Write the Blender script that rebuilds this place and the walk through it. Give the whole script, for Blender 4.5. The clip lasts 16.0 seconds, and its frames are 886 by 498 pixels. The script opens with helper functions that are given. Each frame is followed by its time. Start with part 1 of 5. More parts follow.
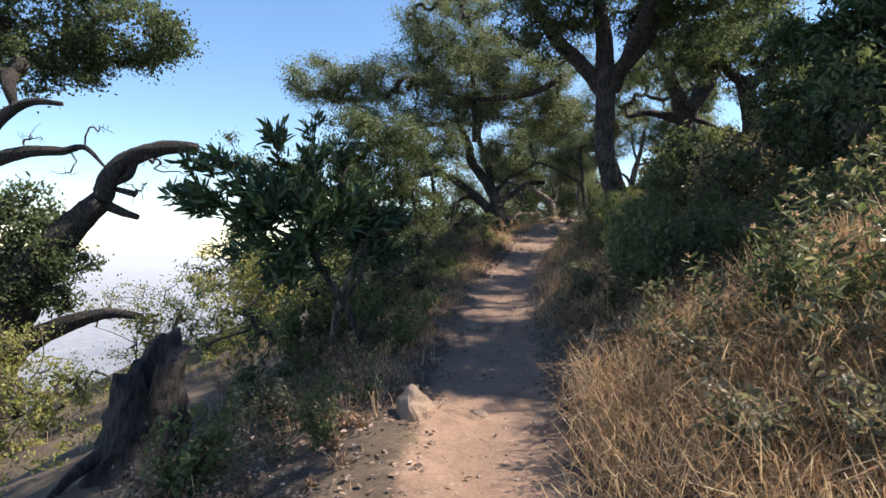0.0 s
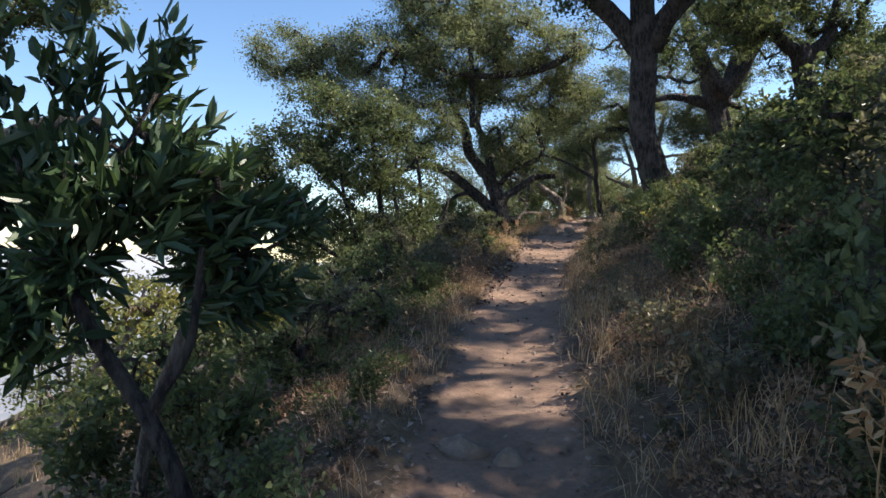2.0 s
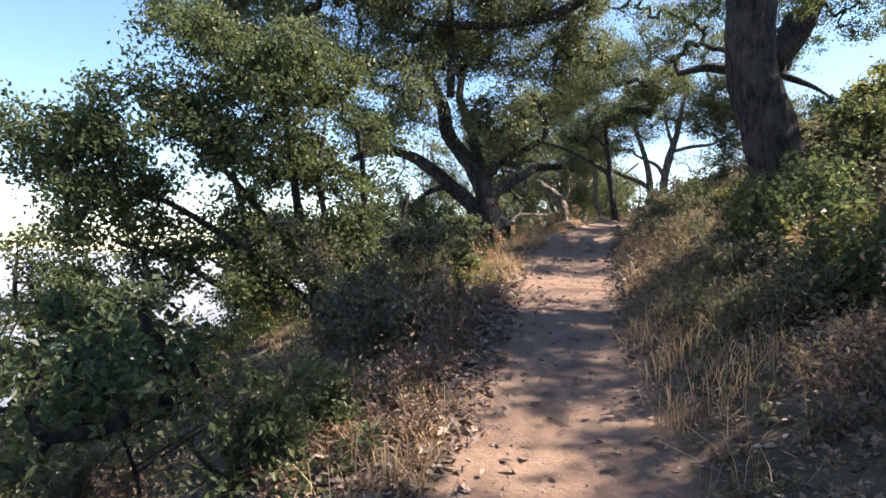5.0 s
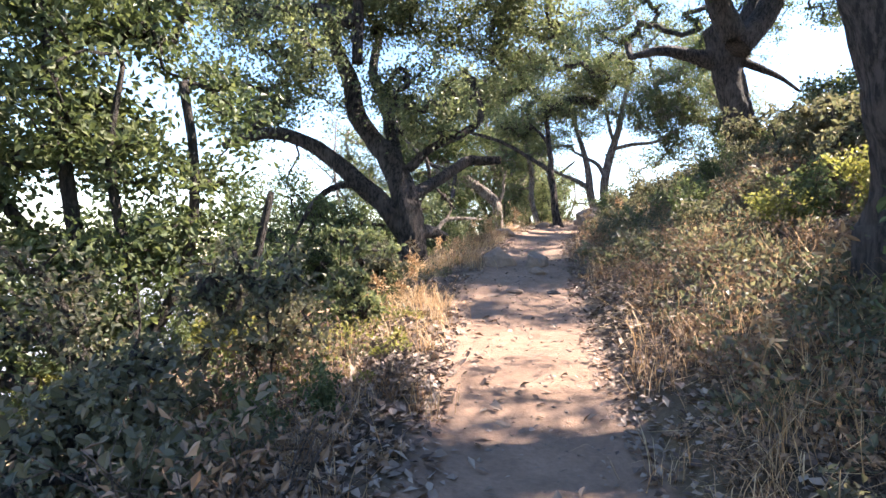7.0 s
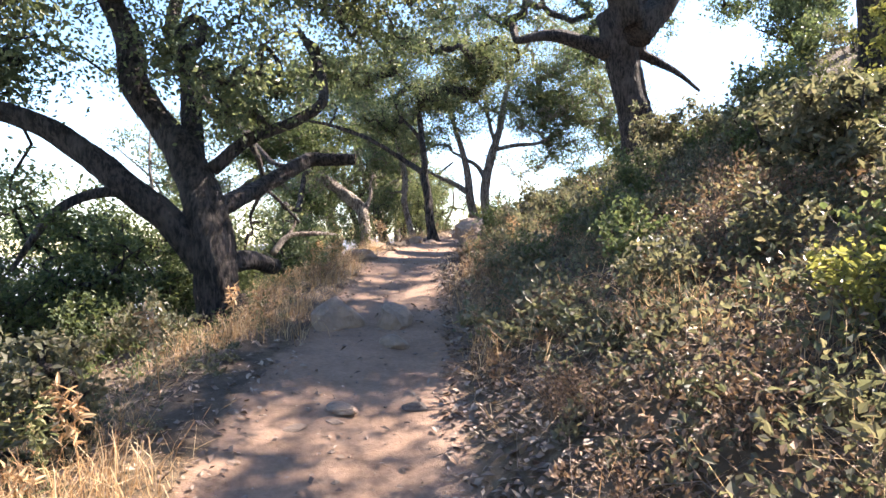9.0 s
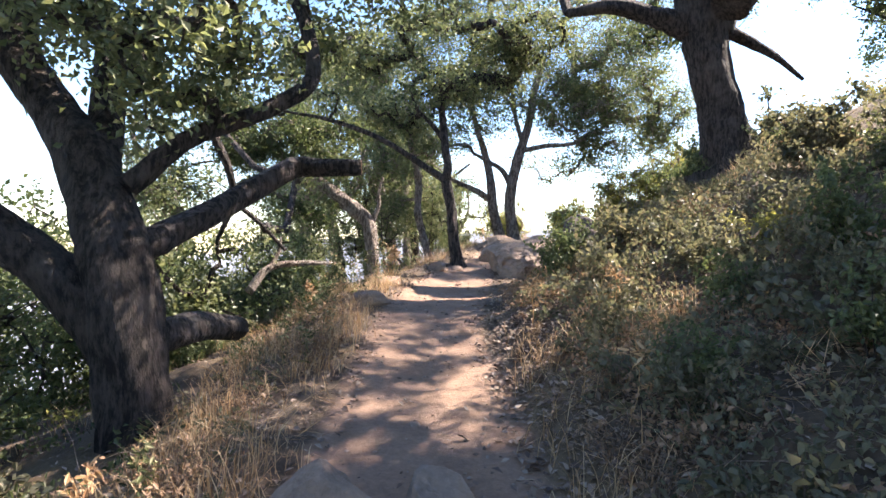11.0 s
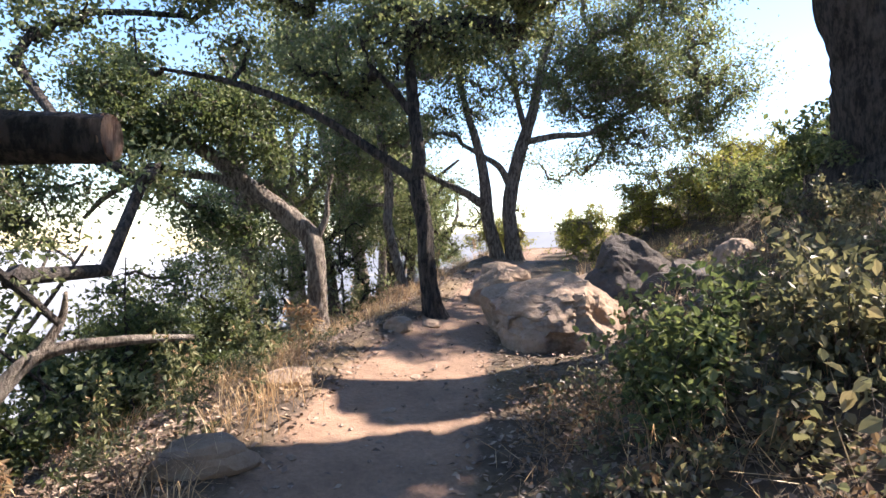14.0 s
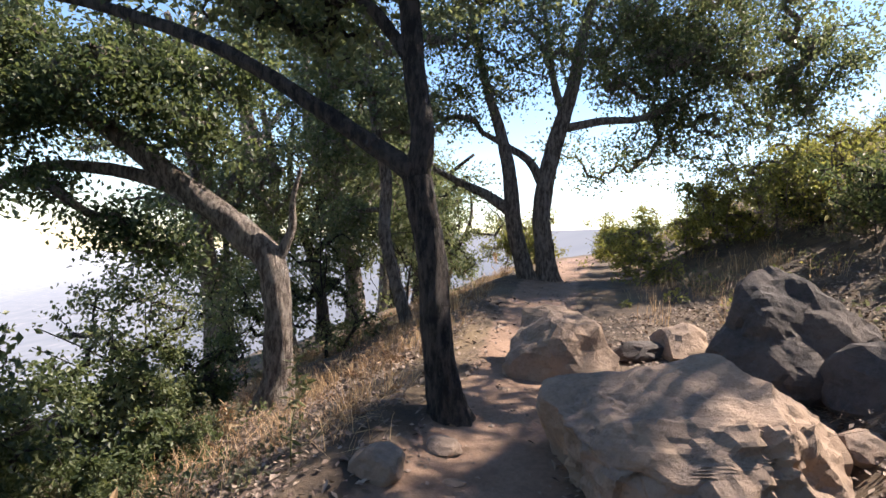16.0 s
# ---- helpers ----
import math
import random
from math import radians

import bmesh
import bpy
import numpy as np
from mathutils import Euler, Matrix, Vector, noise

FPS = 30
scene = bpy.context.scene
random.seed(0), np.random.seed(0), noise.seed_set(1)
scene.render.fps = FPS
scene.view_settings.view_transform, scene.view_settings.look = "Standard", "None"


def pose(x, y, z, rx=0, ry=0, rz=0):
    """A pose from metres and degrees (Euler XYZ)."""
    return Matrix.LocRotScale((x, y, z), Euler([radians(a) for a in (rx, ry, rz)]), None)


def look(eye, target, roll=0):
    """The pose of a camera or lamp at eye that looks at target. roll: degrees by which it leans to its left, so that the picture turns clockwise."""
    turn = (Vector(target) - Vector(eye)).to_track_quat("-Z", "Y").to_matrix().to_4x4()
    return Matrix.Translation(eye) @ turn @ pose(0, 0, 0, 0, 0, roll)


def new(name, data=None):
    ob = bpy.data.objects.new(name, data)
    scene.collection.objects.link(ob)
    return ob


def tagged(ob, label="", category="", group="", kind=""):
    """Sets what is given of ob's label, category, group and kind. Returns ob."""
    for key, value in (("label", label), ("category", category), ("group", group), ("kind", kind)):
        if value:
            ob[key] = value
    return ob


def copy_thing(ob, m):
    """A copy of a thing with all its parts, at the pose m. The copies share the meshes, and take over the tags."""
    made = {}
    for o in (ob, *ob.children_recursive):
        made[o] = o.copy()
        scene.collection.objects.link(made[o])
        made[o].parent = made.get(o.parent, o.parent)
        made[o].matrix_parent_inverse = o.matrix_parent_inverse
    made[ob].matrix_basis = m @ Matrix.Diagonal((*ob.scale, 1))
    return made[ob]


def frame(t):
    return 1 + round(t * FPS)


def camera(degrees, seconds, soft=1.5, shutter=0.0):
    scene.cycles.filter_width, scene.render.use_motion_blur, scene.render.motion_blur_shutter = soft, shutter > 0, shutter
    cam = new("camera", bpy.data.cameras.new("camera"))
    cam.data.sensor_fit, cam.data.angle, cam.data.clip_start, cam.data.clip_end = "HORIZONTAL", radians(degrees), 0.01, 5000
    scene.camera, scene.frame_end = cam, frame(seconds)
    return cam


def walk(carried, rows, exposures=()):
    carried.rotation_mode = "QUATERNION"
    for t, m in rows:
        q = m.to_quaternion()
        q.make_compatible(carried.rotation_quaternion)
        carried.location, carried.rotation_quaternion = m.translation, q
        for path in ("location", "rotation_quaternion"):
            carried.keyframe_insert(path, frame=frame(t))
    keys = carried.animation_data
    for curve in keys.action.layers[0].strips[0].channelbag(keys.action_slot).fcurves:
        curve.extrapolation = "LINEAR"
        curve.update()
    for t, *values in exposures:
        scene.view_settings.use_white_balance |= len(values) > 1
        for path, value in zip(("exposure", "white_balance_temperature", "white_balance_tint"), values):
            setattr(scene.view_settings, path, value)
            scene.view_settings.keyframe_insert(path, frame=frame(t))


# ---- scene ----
# The camera and its walk.
cam = camera(74.8, 16.0)
METRES, EYE, TILT, LEAN, TURN = 26.5, 1.5, 0.0, 0.0, 0.0
ROWS = [
    (0.0, 0.0, 0.0, 0.0, 0.0, 0.0, 0.0),
    (0.5, 0.0031, 0.0334, 0.0009, 0.12, 0.0, -0.01),
    (1.0, 0.0045, 0.0692, 0.0026, 0.13, 0.01, -0.03),
    (1.5, 0.0065, 0.1034, 0.0045, 0.1, 0.03, -0.07),
    (2.0, 0.0108, 0.1383, 0.0068, 0.04, 0.05, -0.02),
    (2.5, 0.0144, 0.1709, 0.0101, -0.15, 0.08, -0.06),
    (3.0, 0.0191, 0.2058, 0.0125, -0.39, 0.06, 0.0),
    (3.5, 0.021, 0.238, 0.0152, -0.65, 0.08, -0.06),
    (4.0, 0.0248, 0.2722, 0.0168, -0.86, 0.07, -0.11),
    (6.5, 0.0419, 0.4301, 0.0319, -2.13, -0.22, -0.35),
    (7.0, 0.0496, 0.4614, 0.0349, -8.05, -0.2, -0.29),
    (7.5, 0.0579, 0.4918, 0.0393, -12.88, -0.22, -0.26),
    (8.0, 0.07, 0.5201, 0.0437, -16.56, -0.23, -0.15),
    (8.5, 0.0829, 0.5503, 0.0498, -18.79, -0.3, -0.05),
    (9.0, 0.0945, 0.5781, 0.0543, -19.8, -0.33, 0.03),
    (9.5, 0.1015, 0.6081, 0.0594, -19.78, -0.37, -0.05),
    (12.0, 0.1391, 0.7404, 0.0827, -19.27, -0.56, -0.79),
    (12.5, 0.155, 0.7658, 0.0854, -21.07, -0.5, -0.71),
    (13.0, 0.1619, 0.7904, 0.0912, -21.5, -0.5, -0.7),
    (13.5, 0.1707, 0.8131, 0.0946, -20.96, -0.46, -0.75),
    (14.0, 0.1819, 0.8429, 0.0937, -20.21, -0.51, -0.76),
    (14.5, 0.193, 0.871, 0.0961, -19.51, -0.57, -0.73),
    (15.0, 0.2038, 0.8998, 0.1002, -19.18, -0.63, -0.77),
    (15.5, 0.2112, 0.9284, 0.1028, -19.02, -0.65, -0.86),
    (16.0, 0.2208, 0.9589, 0.106, -19.31, -0.63, -0.94),
]
walk(cam, [(t, pose(0, 0, EYE, TILT, LEAN, TURN) @ pose(METRES * x, METRES * y, METRES * z, 90 + pitch, roll, yaw)) for t, x, y, z, yaw, pitch, roll in ROWS],
     exposures=[(0.0, 1.1, 6700, 12), (4.2, 1.15, 6900, 14), (6.3, 2.4, 6900, 18), (8.0, 2.35, 6900, 18), (9.5, 2.35, 6900, 18), (12.0, 2.1, 6900, 18), (14.5, 1.8, 6900, 17), (16.0, 1.45, 6900, 17)])

# World and sun: a clear morning, the sun over the hill.
SUN_FROM = Vector((0.95, 0.05, 1.05)).normalized()
world = bpy.data.worlds.new("sky")
scene.world = world
world.use_nodes = True
wn = world.node_tree.nodes
sky = wn.new("ShaderNodeTexSky")
sky.sky_type = "NISHITA"
sky.sun_disc = False
sky.sun_elevation = math.asin(SUN_FROM.z)
sky.sun_rotation = math.atan2(SUN_FROM.x, SUN_FROM.y)
sky.air_density, sky.dust_density, sky.ozone_density = 1.0, 0.1, 2.2
wn["Background"].inputs["Strength"].default_value = 0.115
tone = wn.new("ShaderNodeHueSaturation")
tone.inputs["Saturation"].default_value = 1.12
world.node_tree.links.new(sky.outputs[0], tone.inputs["Color"])
world.node_tree.links.new(tone.outputs[0], wn["Background"].inputs["Color"])
sun = new("sun", bpy.data.lights.new("sun", "SUN"))
sun.data.energy, sun.data.angle, sun.data.color = 5.0, radians(0.6), (1.0, 0.93, 0.82)
sun.matrix_world = look((0, 0, 30), Vector((0, 0, 30)) - SUN_FROM)


# Materials.
def material(name):
    m = bpy.data.materials.new(name)
    m.use_nodes = True
    return m, m.node_tree.nodes, m.node_tree.links, m.node_tree.nodes["Principled BSDF"]


def ramp(nodes, links, source, stops):
    r = nodes.new("ShaderNodeValToRGB")
    while len(r.color_ramp.elements) < len(stops):
        r.color_ramp.elements.new(0.5)
    for e, (at, c) in zip(r.color_ramp.elements, stops):
        e.position, e.color = at, (*c, 1)
    links.new(source, r.inputs[0])
    return r.outputs[0]


def noise_tex(nodes, links, scale, detail=6, rough=0.6, coords=None, stretch=None):
    n = nodes.new("ShaderNodeTexNoise")
    n.inputs["Scale"].default_value, n.inputs["Detail"].default_value, n.inputs["Roughness"].default_value = scale, detail, rough
    if coords is None:
        coords = nodes.new("ShaderNodeTexCoord").outputs["Object"]
    if stretch:
        mp = nodes.new("ShaderNodeMapping")
        mp.inputs["Scale"].default_value = stretch
        links.new(coords, mp.inputs[0])
        coords = mp.outputs[0]
    links.new(coords, n.inputs["Vector"])
    return n.outputs["Fac"]


def mixed(nodes, links, fac, a, b, blend="MIX"):
    m = nodes.new("ShaderNodeMix")
    m.data_type, m.blend_type = "RGBA", blend
    for slot, v in ((m.inputs[0], fac), (m.inputs[6], a), (m.inputs[7], b)):
        if isinstance(v, (int, float)):
            slot.default_value = v
        elif isinstance(v, tuple):
            slot.default_value = (*v, 1)
        else:
            links.new(v, slot)
    return m.outputs[2]


def bumped(nodes, links, bsdf, height, strength, distance):
    b = nodes.new("ShaderNodeBump")
    b.inputs["Strength"].default_value, b.inputs["Distance"].default_value = strength, distance
    links.new(height, b.inputs["Height"])
    links.new(b.outputs[0], bsdf.inputs["Normal"])


def leaf_material(name, stops, through_light=0.52, rough=0.42):
    """Leaves: each takes its own tone; light passes through them."""
    m, n, k, b = material(name)
    per = n.new("ShaderNodeNewGeometry").outputs["Random Per Island"]
    c = ramp(n, k, per, stops)
    patch = noise_tex(n, k, 1.3, 3)
    c = mixed(n, k, ramp(n, k, patch, [(0.35, (0, 0, 0)), (0.7, (0.5, 0.5, 0.5))]), c, tuple(min(1, v * 1.5) for v in stops[-1][1]))
    k.new(c, b.inputs["Base Color"])
    b.inputs["Roughness"].default_value = rough
    b.inputs["Specular IOR Level"].default_value = 0.35
    tr = n.new("ShaderNodeBsdfTranslucent")
    k.new(mixed(n, k, 1.0, c, (1.0, 1.0, 0.7), "MULTIPLY"), tr.inputs[0])
    mx = n.new("ShaderNodeMixShader")
    mx.inputs[0].default_value = through_light
    k.new(b.outputs[0], mx.inputs[1])
    k.new(tr.outputs[0], mx.inputs[2])
    k.new(mx.outputs[0], n["Material Output"].inputs[0])
    return m


def bark_material(name, dark, light, lichen=None):
    m, n, k, b = material(name)
    fine = noise_tex(n, k, 20, 8, 0.72, stretch=(1, 1, 0.3))
    broad = noise_tex(n, k, 2.2, 4)
    c = ramp(n, k, fine, [(0.43, dark), (0.58, tuple(v * 1.25 for v in light))])
    if lichen:
        c = mixed(n, k, ramp(n, k, broad, [(0.52, (0, 0, 0)), (0.72, (0.7, 0.7, 0.7))]), c, lichen)
    k.new(c, b.inputs["Base Color"])
    b.inputs["Roughness"].default_value = 0.9
    ridges = noise_tex(n, k, 13, 7, 0.75, stretch=(1.6, 1.6, 0.45))
    bumped(n, k, b, ridges, 1.0, 0.2)
    return m


def rock_material(name, dark, light, warm):
    m, n, k, b = material(name)
    fine = noise_tex(n, k, 18, 10, 0.7)
    broad = noise_tex(n, k, 1.7, 5)
    c = mixed(n, k, ramp(n, k, broad, [(0.38, (0, 0, 0)), (0.66, (1, 1, 1))]), ramp(n, k, fine, [(0.3, dark), (0.7, light)]), warm)
    v = n.new("ShaderNodeTexVoronoi")
    v.inputs["Scale"].default_value = 40
    spots = ramp(n, k, v.outputs["Distance"], [(0.1, (0.55, 0.55, 0.55)), (0.3, (1, 1, 1))])
    k.new(mixed(n, k, 0.5, c, spots, "MULTIPLY"), b.inputs["Base Color"])
    b.inputs["Roughness"].default_value = 0.92
    bumped(n, k, b, fine, 0.7, 0.03)
    return m


def plain_island_material(name, stops, rough=0.8, through_light=0.0):
    m, n, k, b = material(name)
    c = ramp(n, k, n.new("ShaderNodeNewGeometry").outputs["Random Per Island"], stops)
    big = noise_tex(n, k, 3.0, 4)
    c = mixed(n, k, 1.0, c, ramp(n, k, big, [(0.3, (0.7, 0.68, 0.66)), (0.7, (1, 1, 1))]), "MULTIPLY")
    k.new(c, b.inputs["Base Color"])
    b.inputs["Roughness"].default_value = rough
    if through_light:
        tr = n.new("ShaderNodeBsdfTranslucent")
        k.new(c, tr.inputs[0])
        mx = n.new("ShaderNodeMixShader")
        mx.inputs[0].default_value = through_light
        k.new(b.outputs[0], mx.inputs[1])
        k.new(tr.outputs[0], mx.inputs[2])
        k.new(mx.outputs[0], n["Material Output"].inputs[0])
    return m


LEAF_OAK = leaf_material("oak_leaf", [(0.0, (0.030, 0.050, 0.028)), (0.55, (0.070, 0.101, 0.049)), (1.0, (0.165, 0.185, 0.090))])
LEAF_OLIVE = leaf_material("olive_leaf", [(0.0, (0.056, 0.082, 0.044)), (0.5, (0.122, 0.153, 0.083)), (1.0, (0.235, 0.246, 0.140))])
LEAF_LAUREL = leaf_material("laurel_leaf", [(0.0, (0.014, 0.032, 0.020)), (0.6, (0.032, 0.063, 0.035)), (1.0, (0.077, 0.120, 0.052))], 0.25, 0.35)
LEAF_BANK = leaf_material("bank_leaf", [(0.0, (0.045, 0.057, 0.040)), (0.45, (0.095, 0.110, 0.074)), (0.8, (0.165, 0.168, 0.118)), (1.0, (0.215, 0.175, 0.125))])
LEAF_YELLOW = leaf_material("bright_leaf", [(0.0, (0.085, 0.102, 0.034)), (0.6, (0.200, 0.208, 0.066)), (1.0, (0.350, 0.320, 0.115))])
LEAF_DRY = leaf_material("dry_leaf", [(0.0, (0.092, 0.052, 0.034)), (0.5, (0.200, 0.118, 0.076)), (1.0, (0.330, 0.220, 0.148))], 0.2, 0.7)
GRASS_DRY = plain_island_material("dry_grass", [(0.0, (0.330, 0.185, 0.090)), (0.5, (0.620, 0.400, 0.210)), (1.0, (0.760, 0.590, 0.370))], 0.55, 0.45)
GRASS_GREEN = plain_island_material("green_weed", [(0.0, (0.060, 0.080, 0.030)), (0.6, (0.170, 0.180, 0.070)), (1.0, (0.420, 0.400, 0.220))], 0.6, 0.35)
LITTER = plain_island_material("litter", [(0.0, (0.086, 0.053, 0.040)), (0.5, (0.202, 0.139, 0.105)), (1.0, (0.403, 0.317, 0.250))], 0.75)
PEBBLE = plain_island_material("pebble", [(0.0, (0.150, 0.110, 0.090)), (1.0, (0.340, 0.260, 0.210))], 0.9)
BARK_OAK = bark_material("oak_bark", (0.017, 0.013, 0.012), (0.094, 0.074, 0.066), (0.173, 0.148, 0.133))
BARK_DARK = bark_material("dark_bark", (0.016, 0.013, 0.011), (0.077, 0.061, 0.052))
BARK_PALE = bark_material("pale_bark", (0.110, 0.080, 0.065), (0.330, 0.270, 0.225), (0.430, 0.380, 0.340))
BARK_DEAD = bark_material("dead_wood", (0.080, 0.060, 0.050), (0.260, 0.200, 0.165), (0.340, 0.290, 0.250))
WOOD_CUT = bark_material("cut_wood", (0.260, 0.130, 0.080), (0.480, 0.300, 0.200))
BURNT = bark_material("burnt_wood", (0.012, 0.010, 0.010), (0.060, 0.048, 0.045), (0.150, 0.130, 0.120))
ROCK_TAN = rock_material("tan_rock", (0.129, 0.092, 0.072), (0.284, 0.212, 0.167), (0.335, 0.232, 0.163))
ROCK_DARK = rock_material("dark_rock", (0.037, 0.032, 0.031), (0.093, 0.079, 0.075), (0.115, 0.090, 0.078))


def ground_material():
    m, n, k, b = material("earth")
    co = n.new("ShaderNodeTexCoord").outputs["Object"]
    fine = noise_tex(n, k, 26, 10, 0.72, co)
    mid = noise_tex(n, k, 3.1, 6, 0.6, co)
    broad = noise_tex(n, k, 0.7, 4, 0.5, co)
    dirt = mixed(n, k, ramp(n, k, mid, [(0.3, (0, 0, 0)), (0.7, (1, 1, 1))]), (0.205, 0.128, 0.088), (0.325, 0.210, 0.148))
    dirt = mixed(n, k, 0.75, dirt, ramp(n, k, fine, [(0.3, (0.55, 0.52, 0.50)), (0.62, (1, 1, 1))]), "MULTIPLY")
    soil = mixed(n, k, ramp(n, k, mid, [(0.35, (0, 0, 0)), (0.65, (1, 1, 1))]), (0.060, 0.041, 0.030), (0.150, 0.105, 0.070))
    soil = mixed(n, k, ramp(n, k, broad, [(0.45, (0, 0, 0)), (0.65, (0.6, 0.6, 0.6))]), soil, (0.230, 0.160, 0.085))
    soil = mixed(n, k, 0.8, soil, ramp(n, k, fine, [(0.32, (0.4, 0.38, 0.36)), (0.65, (1, 1, 1))]), "MULTIPLY")
    at = n.new("ShaderNodeAttribute")
    at.attribute_name = "trodden"
    edge = n.new("ShaderNodeMath")
    edge.operation = "ADD"
    k.new(at.outputs["Fac"], edge.inputs[0])
    wob = n.new("ShaderNodeMath")
    wob.operation = "MULTIPLY_ADD"
    wob.inputs[1].default_value, wob.inputs[2].default_value = 0.7, -0.35
    k.new(noise_tex(n, k, 5, 6, 0.7, co), wob.inputs[0])
    k.new(wob.outputs[0], edge.inputs[1])
    c = mixed(n, k, ramp(n, k, edge.outputs[0], [(0.4, (0, 0, 0)), (0.6, (1, 1, 1))]), soil, dirt)
    k.new(c, b.inputs["Base Color"])
    b.inputs["Roughness"].default_value = 0.95
    bumped(n, k, b, fine, 0.6, 0.03)
    return m


EARTH = ground_material()


def valley_material():
    """Distant built-up valley floor; its bright haze is put in as glow."""
    m, n, k, b = material("valley")
    v = n.new("ShaderNodeTexVoronoi")
    v.inputs["Scale"].default_value = 0.05
    k.new(n.new("ShaderNodeTexCoord").outputs["Object"], v.inputs["Vector"])
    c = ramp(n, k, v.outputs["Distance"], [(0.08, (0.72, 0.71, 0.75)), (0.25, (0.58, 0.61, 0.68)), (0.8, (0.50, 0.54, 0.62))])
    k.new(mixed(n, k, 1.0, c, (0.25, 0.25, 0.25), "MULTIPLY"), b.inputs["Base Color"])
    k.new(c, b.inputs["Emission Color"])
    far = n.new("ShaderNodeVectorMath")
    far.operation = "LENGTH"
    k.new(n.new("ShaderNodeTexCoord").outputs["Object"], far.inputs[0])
    # Emission stands in for haze and grows with distance.
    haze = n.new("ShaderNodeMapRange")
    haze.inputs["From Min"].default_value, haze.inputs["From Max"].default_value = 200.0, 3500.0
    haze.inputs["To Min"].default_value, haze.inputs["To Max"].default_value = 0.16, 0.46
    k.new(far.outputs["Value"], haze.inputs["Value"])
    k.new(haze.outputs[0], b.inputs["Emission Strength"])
    b.inputs["Roughness"].default_value = 1.0
    b.inputs["Specular IOR Level"].default_value = 0.0
    return m


VALLEY = valley_material()

# The lie of the land: the trail's line, its rise, and the slope across it.
TRAIL_Y = [-60, -8, 0, 3, 6.9, 10, 14, 16, 19, 21, 25, 28, 30, 32, 36, 42, 50, 70, 110]
TRAIL_X = [-6, -0.6, 0.05, 0.22, 0.6, 1.05, 1.95, 2.4, 3.2, 3.95, 5.25, 6.8, 8.2, 9.4, 12.0, 16.6, 24, 48, 100]
TRAIL_Z = [-4, -0.5, 0.1, 0.28, 0.57, 0.85, 1.3, 1.5, 1.9, 2.15, 2.6, 2.95, 3.15, 3.3, 3.64, 3.84, 3.95, 3.9, 3.9]
FINE_Y = np.linspace(-60, 110, 3401)


def eased(values):
    v = np.interp(FINE_Y, TRAIL_Y, values)
    kernel = np.hanning(41)
    return np.convolve(np.pad(v, 20, mode="edge"), kernel / kernel.sum(), mode="valid")


FINE_X, FINE_Z = eased(TRAIL_X), eased(TRAIL_Z)
FINE_COS = 1 / np.sqrt(1 + np.gradient(FINE_X, FINE_Y) ** 2)


def trail(y):
    return np.interp(y, FINE_Y, FINE_X), np.interp(y, FINE_Y, FINE_Z), np.interp(y, FINE_Y, FINE_COS)


def wave(x, y, size, seed=0.0):
    """Cheap smooth unevenness from a few crossed sines."""
    a = np.sin(x / size * 1.7 + seed) * np.cos(y / size * 1.3 - seed * 2)
    b = np.sin((x * 0.8 + y * 0.6) / size * 2.9 + seed * 3) * np.cos((y * 0.8 - x * 0.6) / size * 3.7 + seed)
    c = np.sin((x * 0.3 - y * 0.9) / size * 6.1 + seed) * np.cos((y * 0.5 + x * 0.9) / size * 5.3)
    return (a + 0.6 * b + 0.4 * c) / 2


def half_width(y):
    return np.interp(y, [0, 6, 10, 16, 20, 24, 27.5, 30, 36], [0.46, 0.46, 0.52, 0.64, 0.76, 0.64, 0.62, 0.42, 0.55])


def across(x, y):
    cx, cz, c = trail(y)
    return (x - cx) * c, cz


def height(x, y):
    x, y = np.asarray(x, float), np.asarray(y, float)
    d, z = across(x, y)
    w = half_width(y)
    shelf = np.interp(y, [24, 27, 29, 33, 36, 40], [0, 1.0, 2.3, 2.2, 1.0, 0.5])
    r = np.maximum(d - w, 0)
    r = np.maximum(r - shelf, 0) + 0.14 * np.minimum(r, shelf)
    l = np.maximum(-d - w, 0)
    bank = np.interp(r, [0, 0.5, 2, 8.5, 12, 20, 60, 400, 4000], [0, 0.32, 1.05, 4.6, 5.6, 6.2, 3, -60, -400])
    fall = np.interp(l, [0, 0.3, 1.0, 4, 12, 30, 120, 500, 6000], [0, 0.03, -0.2, -1.25, -4.2, -13, -60, -130, 160])
    fall = fall * np.interp(y, [24, 29, 36, 42], [1.0, 1.45, 1.45, 1.1])
    rough = wave(x, y, 1.1, 0.4) * 0.05 * np.clip((r + l) * 1.5, 0.25, 3) + wave(x, y, 0.23, 2.0) * 0.014 + wave(x, y, 0.7, 4.0) * 0.025
    return z + bank + fall + rough - 0.03 * np.clip(1 - (d / w) ** 2, 0, 1)


def spot(y, d):
    """Ground point beside the trail: y along it, d metres to its right."""
    cx, cz, c = trail(y)
    x = cx + d / c
    return float(x), float(y), float(height(x, y))


# Mesh helpers.
RNG = np.random.default_rng(7)


